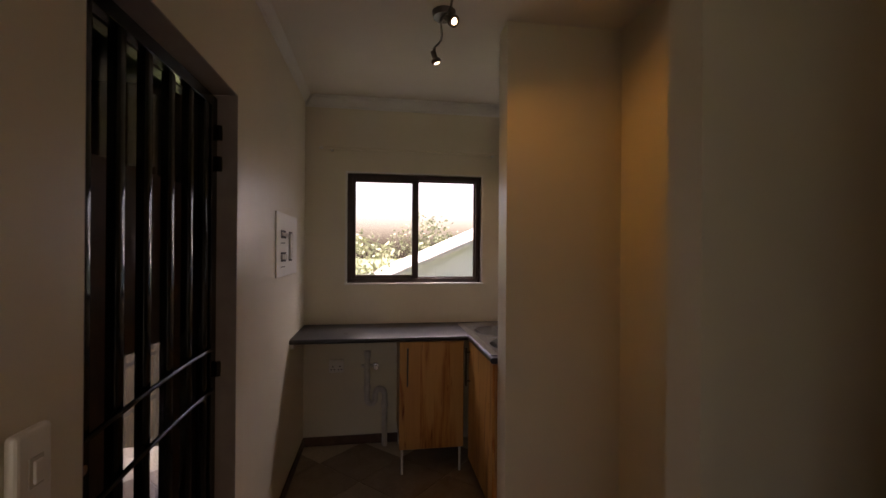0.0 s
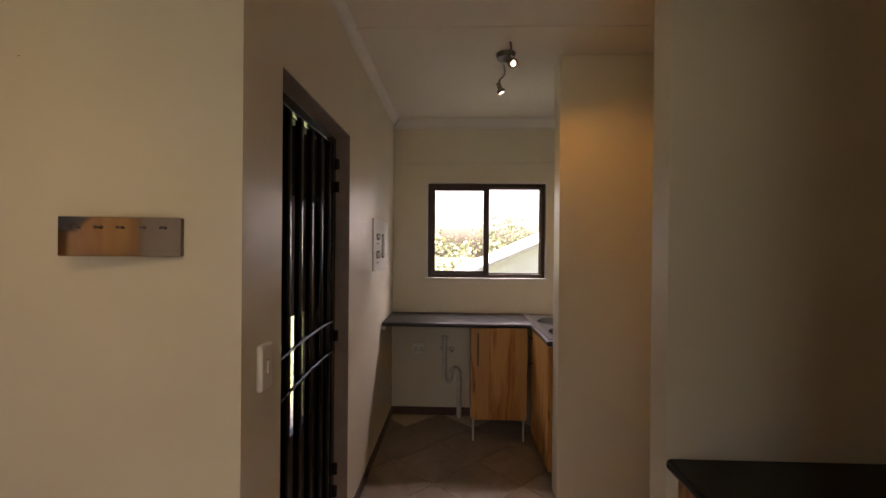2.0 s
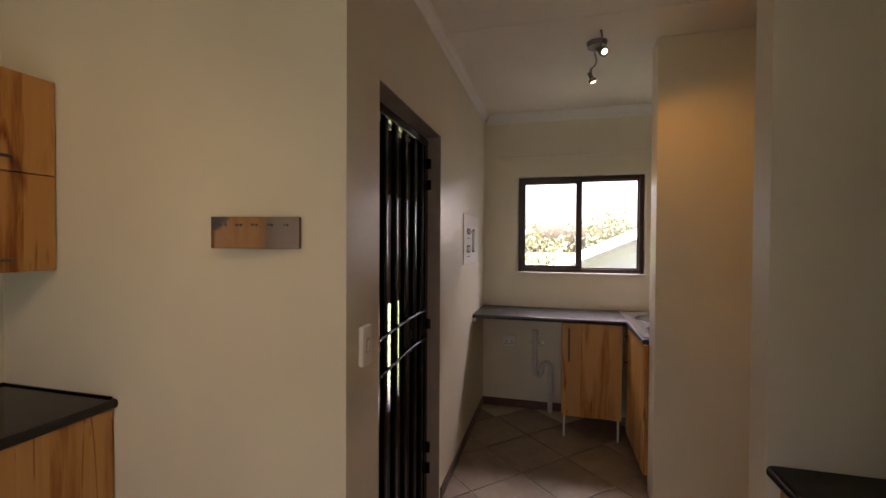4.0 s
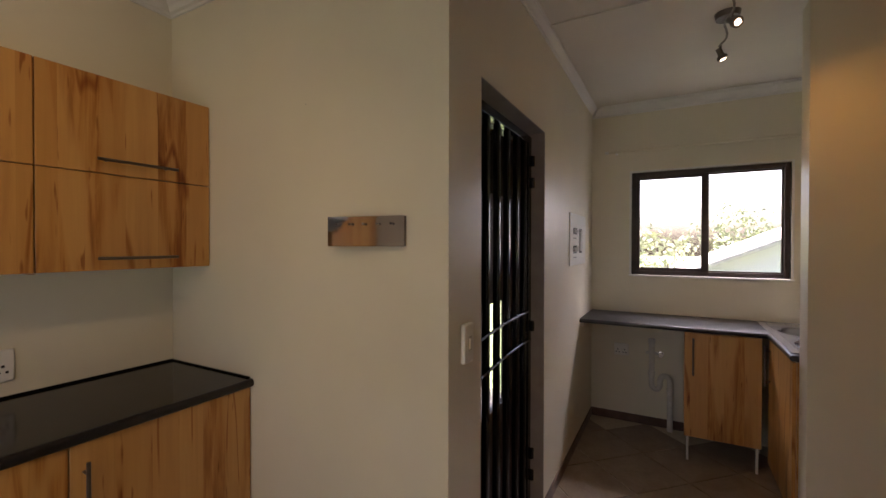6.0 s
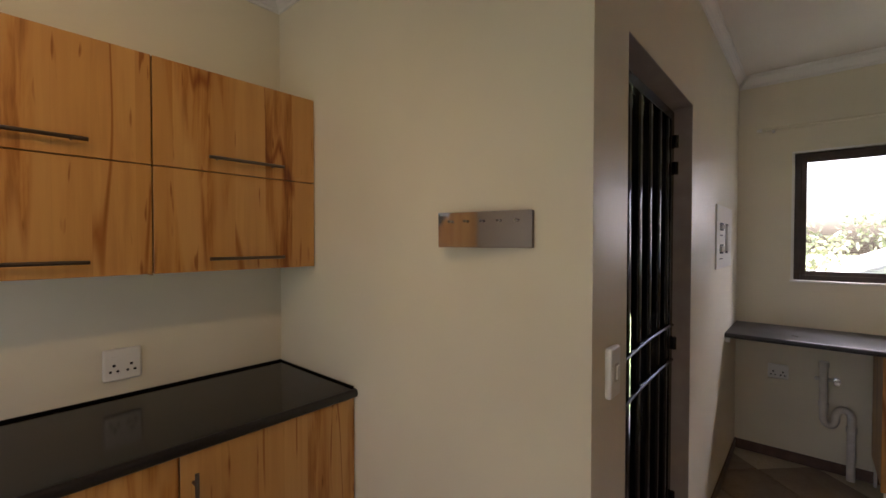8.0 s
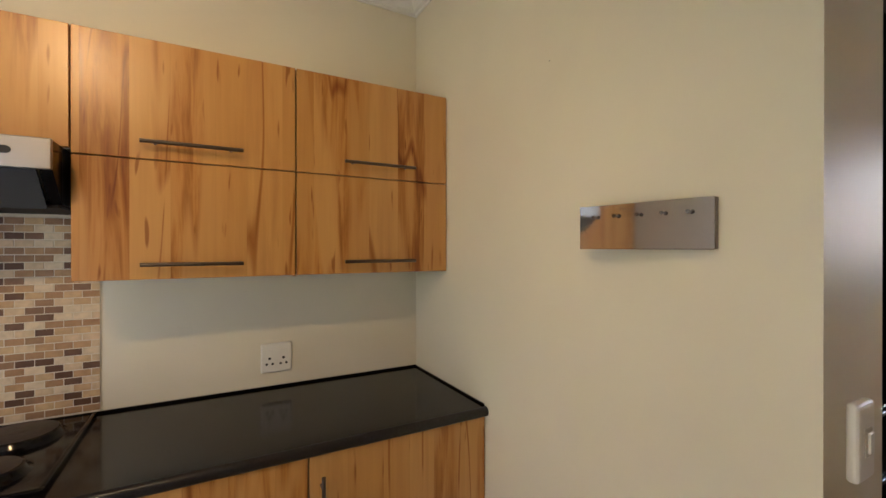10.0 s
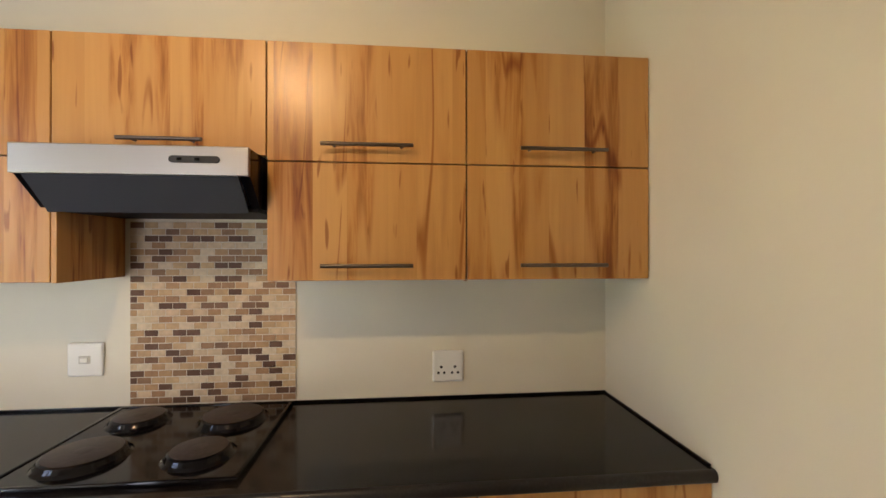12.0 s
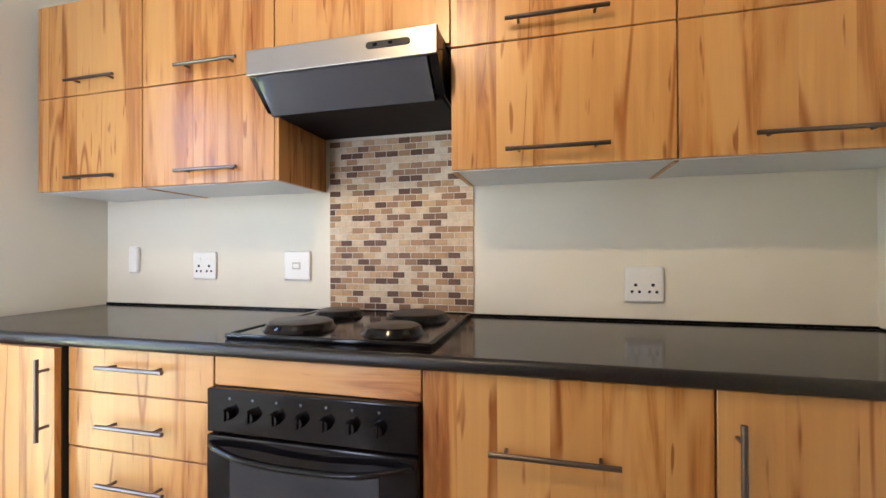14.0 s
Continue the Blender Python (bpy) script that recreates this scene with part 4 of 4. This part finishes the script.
spotlight("ceiling_light", 0.2, -1.38, [((0.2, -1.50), (-0.8, 0.15, -0.4)), ((0.2, -1.2), (-0.5, 0.2, -0.8))], -1.6, -1.15)

# breakfast counter
bc = thing("breakfast_counter", (1.5, -0.3, 0.9), "black laminate breakfast counter against the plain wall", "worktop")
part("slab", prism(bmesh.new(), worktop_profile(1.185, EX - 0.002, 0.900, 0.034, 0.014), "y", -0.70, 0.118), M_TOP, bc, smooth=True)
bm = bmesh.new()
box(bm, 1.215, EX - 0.01, -0.69, 0.11, 0.0, 0.866)
part("body", bm, M_WOOD, bc, "walnut laminate base")

# ---- neighbours seen through the window ----
M_GABLE = paint("grey_gable_plaster", (0.45, 0.44, 0.45), 0.8)
M_ROOFTILE = speckled("pale_concrete_roof_tile", (0.36, 0.33, 0.31), (0.5, 0.47, 0.44), 0.8, 8)
house = thing("neighbour_house", (3.6, 9.0, -3), "neighbouring house with a grey gable and pale roof tiles", "house")
bm = bmesh.new()
prism(bm, [(-0.6, -3.0), (-0.6, 0.26), (5.0, 2.68), (10.6, 0.26), (10.6, -3.0)], "y", 8.2, 14.0)
part("wall", bm, M_GABLE, house)
slope = math.atan2(2.42, 5.6)
roof_bm = bmesh.new()
prism(roof_bm, [(-1.0, 0.09), (5.0, 2.68), (11.0, 0.09), (11.0, 0.13), (5.0, 2.73), (-1.0, 0.13)], "y", 8.05, 14.1)
roof = part("roof", roof_bm, M_ROOFTILE, house)


def barge_tile(parent, x, z, s):
    bm = bmesh.new()
    cyl(bm, (x, 8.1, z), (x + 0.34 * math.cos(slope), 8.1, z + s * 0.34 * math.sin(slope)), 0.050, 0.040, 12)
    part("barge_tile", bm, M_ROOFTILE, parent, "rounded verge tile", smooth=True)


for i in range(20):
    barge_tile(roof, -1.0 + i * 0.30, 0.16 + i * 0.30 * math.tan(slope), 1)


def leafy_tree(name, x, y, top, spread, seed):
    rnd = random.Random(seed)
    t = thing(name, (x, y, -3), "leafy green garden tree with an uneven open crown", "tree", "garden trees")
    bm = bmesh.new()
    cyl(bm, (x, y, -3), (x, y, top - spread * 0.9), 0.16, 0.08, 12)
    for k in range(7):
        a = k * 2.4
        r = spread * rnd.uniform(0.4, 0.75)
        cyl(bm, (x, y, top - spread * rnd.uniform(1.0, 1.6)), (x + r * math.cos(a), y + r * math.sin(a), top - spread * rnd.uniform(0.2, 0.8)), 0.05, 0.015, 7)
    part("trunk", bm, M_DOORWOOD, t, "brown trunk and limbs", smooth=True)
    verts, faces = [], []
    clumps = [Vector((rnd.gauss(0, 0.42), rnd.gauss(0, 0.42), rnd.gauss(0, 0.30))) * spread for _ in range(34)]
    for _ in range(1500):
        c = rnd.choice(clumps)
        p = Vector((x, y, top - spread * 0.55)) + c + Vector((rnd.gauss(0, 1), rnd.gauss(0, 1), rnd.gauss(0, 0.8))) * spread * 0.13
        u = Vector((rnd.gauss(0, 1), rnd.gauss(0, 1), rnd.gauss(0, 1))).normalized() * rnd.uniform(0.05, 0.09)
        w = u.cross(Vector((rnd.gauss(0, 1), rnd.gauss(0, 1), rnd.gauss(0, 1))).normalized()) * 0.6
        n = len(verts)
        verts += [p - u, p + w, p + u, p - w]
        faces.append((n, n + 1, n + 2, n + 3))
    me = bpy.data.meshes.new("crown")
    me.from_pydata(verts, [], faces)
    me.materials.append(M_HAZED_LEAF)
    ob = new("crown", me)
    ob.parent = t
    ob.location = -Vector(t.location)
    tagged(ob, "crown of small green leaves")


# greens paler than foliage: glare and haze at the window mixed into the colour
M_HAZED_LEAF = speckled("leaves", (0.20, 0.23, 0.11), (0.27, 0.29, 0.16), 0.6, 3)
for i, (x, y, top, spread) in enumerate(((-0.2, 11.0, 1.62, 1.5), (2.6, 15.0, 2.4, 1.6), (-3.2, 14.0, 1.7, 1.9), (5.6, 19.0, 2.5, 2.0))):
    leafy_tree("tree", x, y, top, spread, i + 3)

# ---- pieces: floor tiles and mosaic ----
GAP, TS = 0.006, 0.40
fl = bpy.data.objects["floor"]
bm = bmesh.new()
box(bm, -TS / 2 + GAP / 2, TS / 2 - GAP / 2, -TS / 2 + GAP / 2, TS / 2 - GAP / 2, -0.006, 0.0, 0.0015, 1)
tile_me = bpy.data.meshes.new("floor_tile")
bm.to_mesh(tile_me), bm.free()
tile_me.materials.append(M_FLOORTILE)
ax, ay = 0.44, 1.56
r = TS / math.sqrt(2)
for i in range(-14, 15):
    for j in range(-14, 15):
        x, y = ax + (i - j) * r, ay + (i + j + 1) * r
        if -1.0 < x < 1.35 and -0.5 < y < 2.55 or (-0.9 < x < 1.2 and -2.7 < y <= -0.5):
            t = new("tile", tile_me)
            t.location, t.rotation_euler = (x, y, 0), (0, 0, radians(45))
            t.parent = fl

mo = thing("mosaic_splashback", (WX, -1.47, 0.92), "beige, tan and dark brown mosaic splashback behind the hob", "splashback")
bm = bmesh.new()
box(bm, WX, WX + 0.005, -1.756, -1.186, 0.921, 1.5755)
part("backing", bm, M_GROUT, mo, "pale grout bed")
PW, PH = 0.0475, 0.0240
tile_meshes = {}


def mosaic_mesh(w, ma):
    if (w, ma.name) not in tile_meshes:
        bm = bmesh.new()
        box(bm, 0.004, 0.0066, 0.001, w - 0.0018, 0.001, PH - 0.0024, 0.0006, 1)
        me = bpy.data.meshes.new("mosaic_tile")
        bm.to_mesh(me), bm.free()
        me.materials.append(ma)
        tile_meshes[(w, ma.name)] = me
    return tile_meshes[(w, ma.name)]


tones = random.Random(12)
for row in range(27):
    y = -1.756
    first = PW / 2 if row % 2 else PW
    last = before = 2
    while y < -1.187:
        w = round(min(first, -1.186 - y), 4)
        first = PW
        if w > 0.006:
            # dark tiles stand alone or in pairs, in the busy rows above all
            dark, tan = (0.12, 0.22) if row % 2 else (0.46, 0.28)
            if last == 0:
                dark = 0.0 if before == 0 else dark * 0.6
            pick = tones.random()
            tone = 0 if pick < dark else 1 if pick < dark + tan else 2
            before, last = last, tone
            t = new("tile", mosaic_mesh(w, TILE_TONES[tone]))
            t.parent = mo
            t.location = Vector((WX, y, 0.926 + row * PH)) - mo.location
        y += w
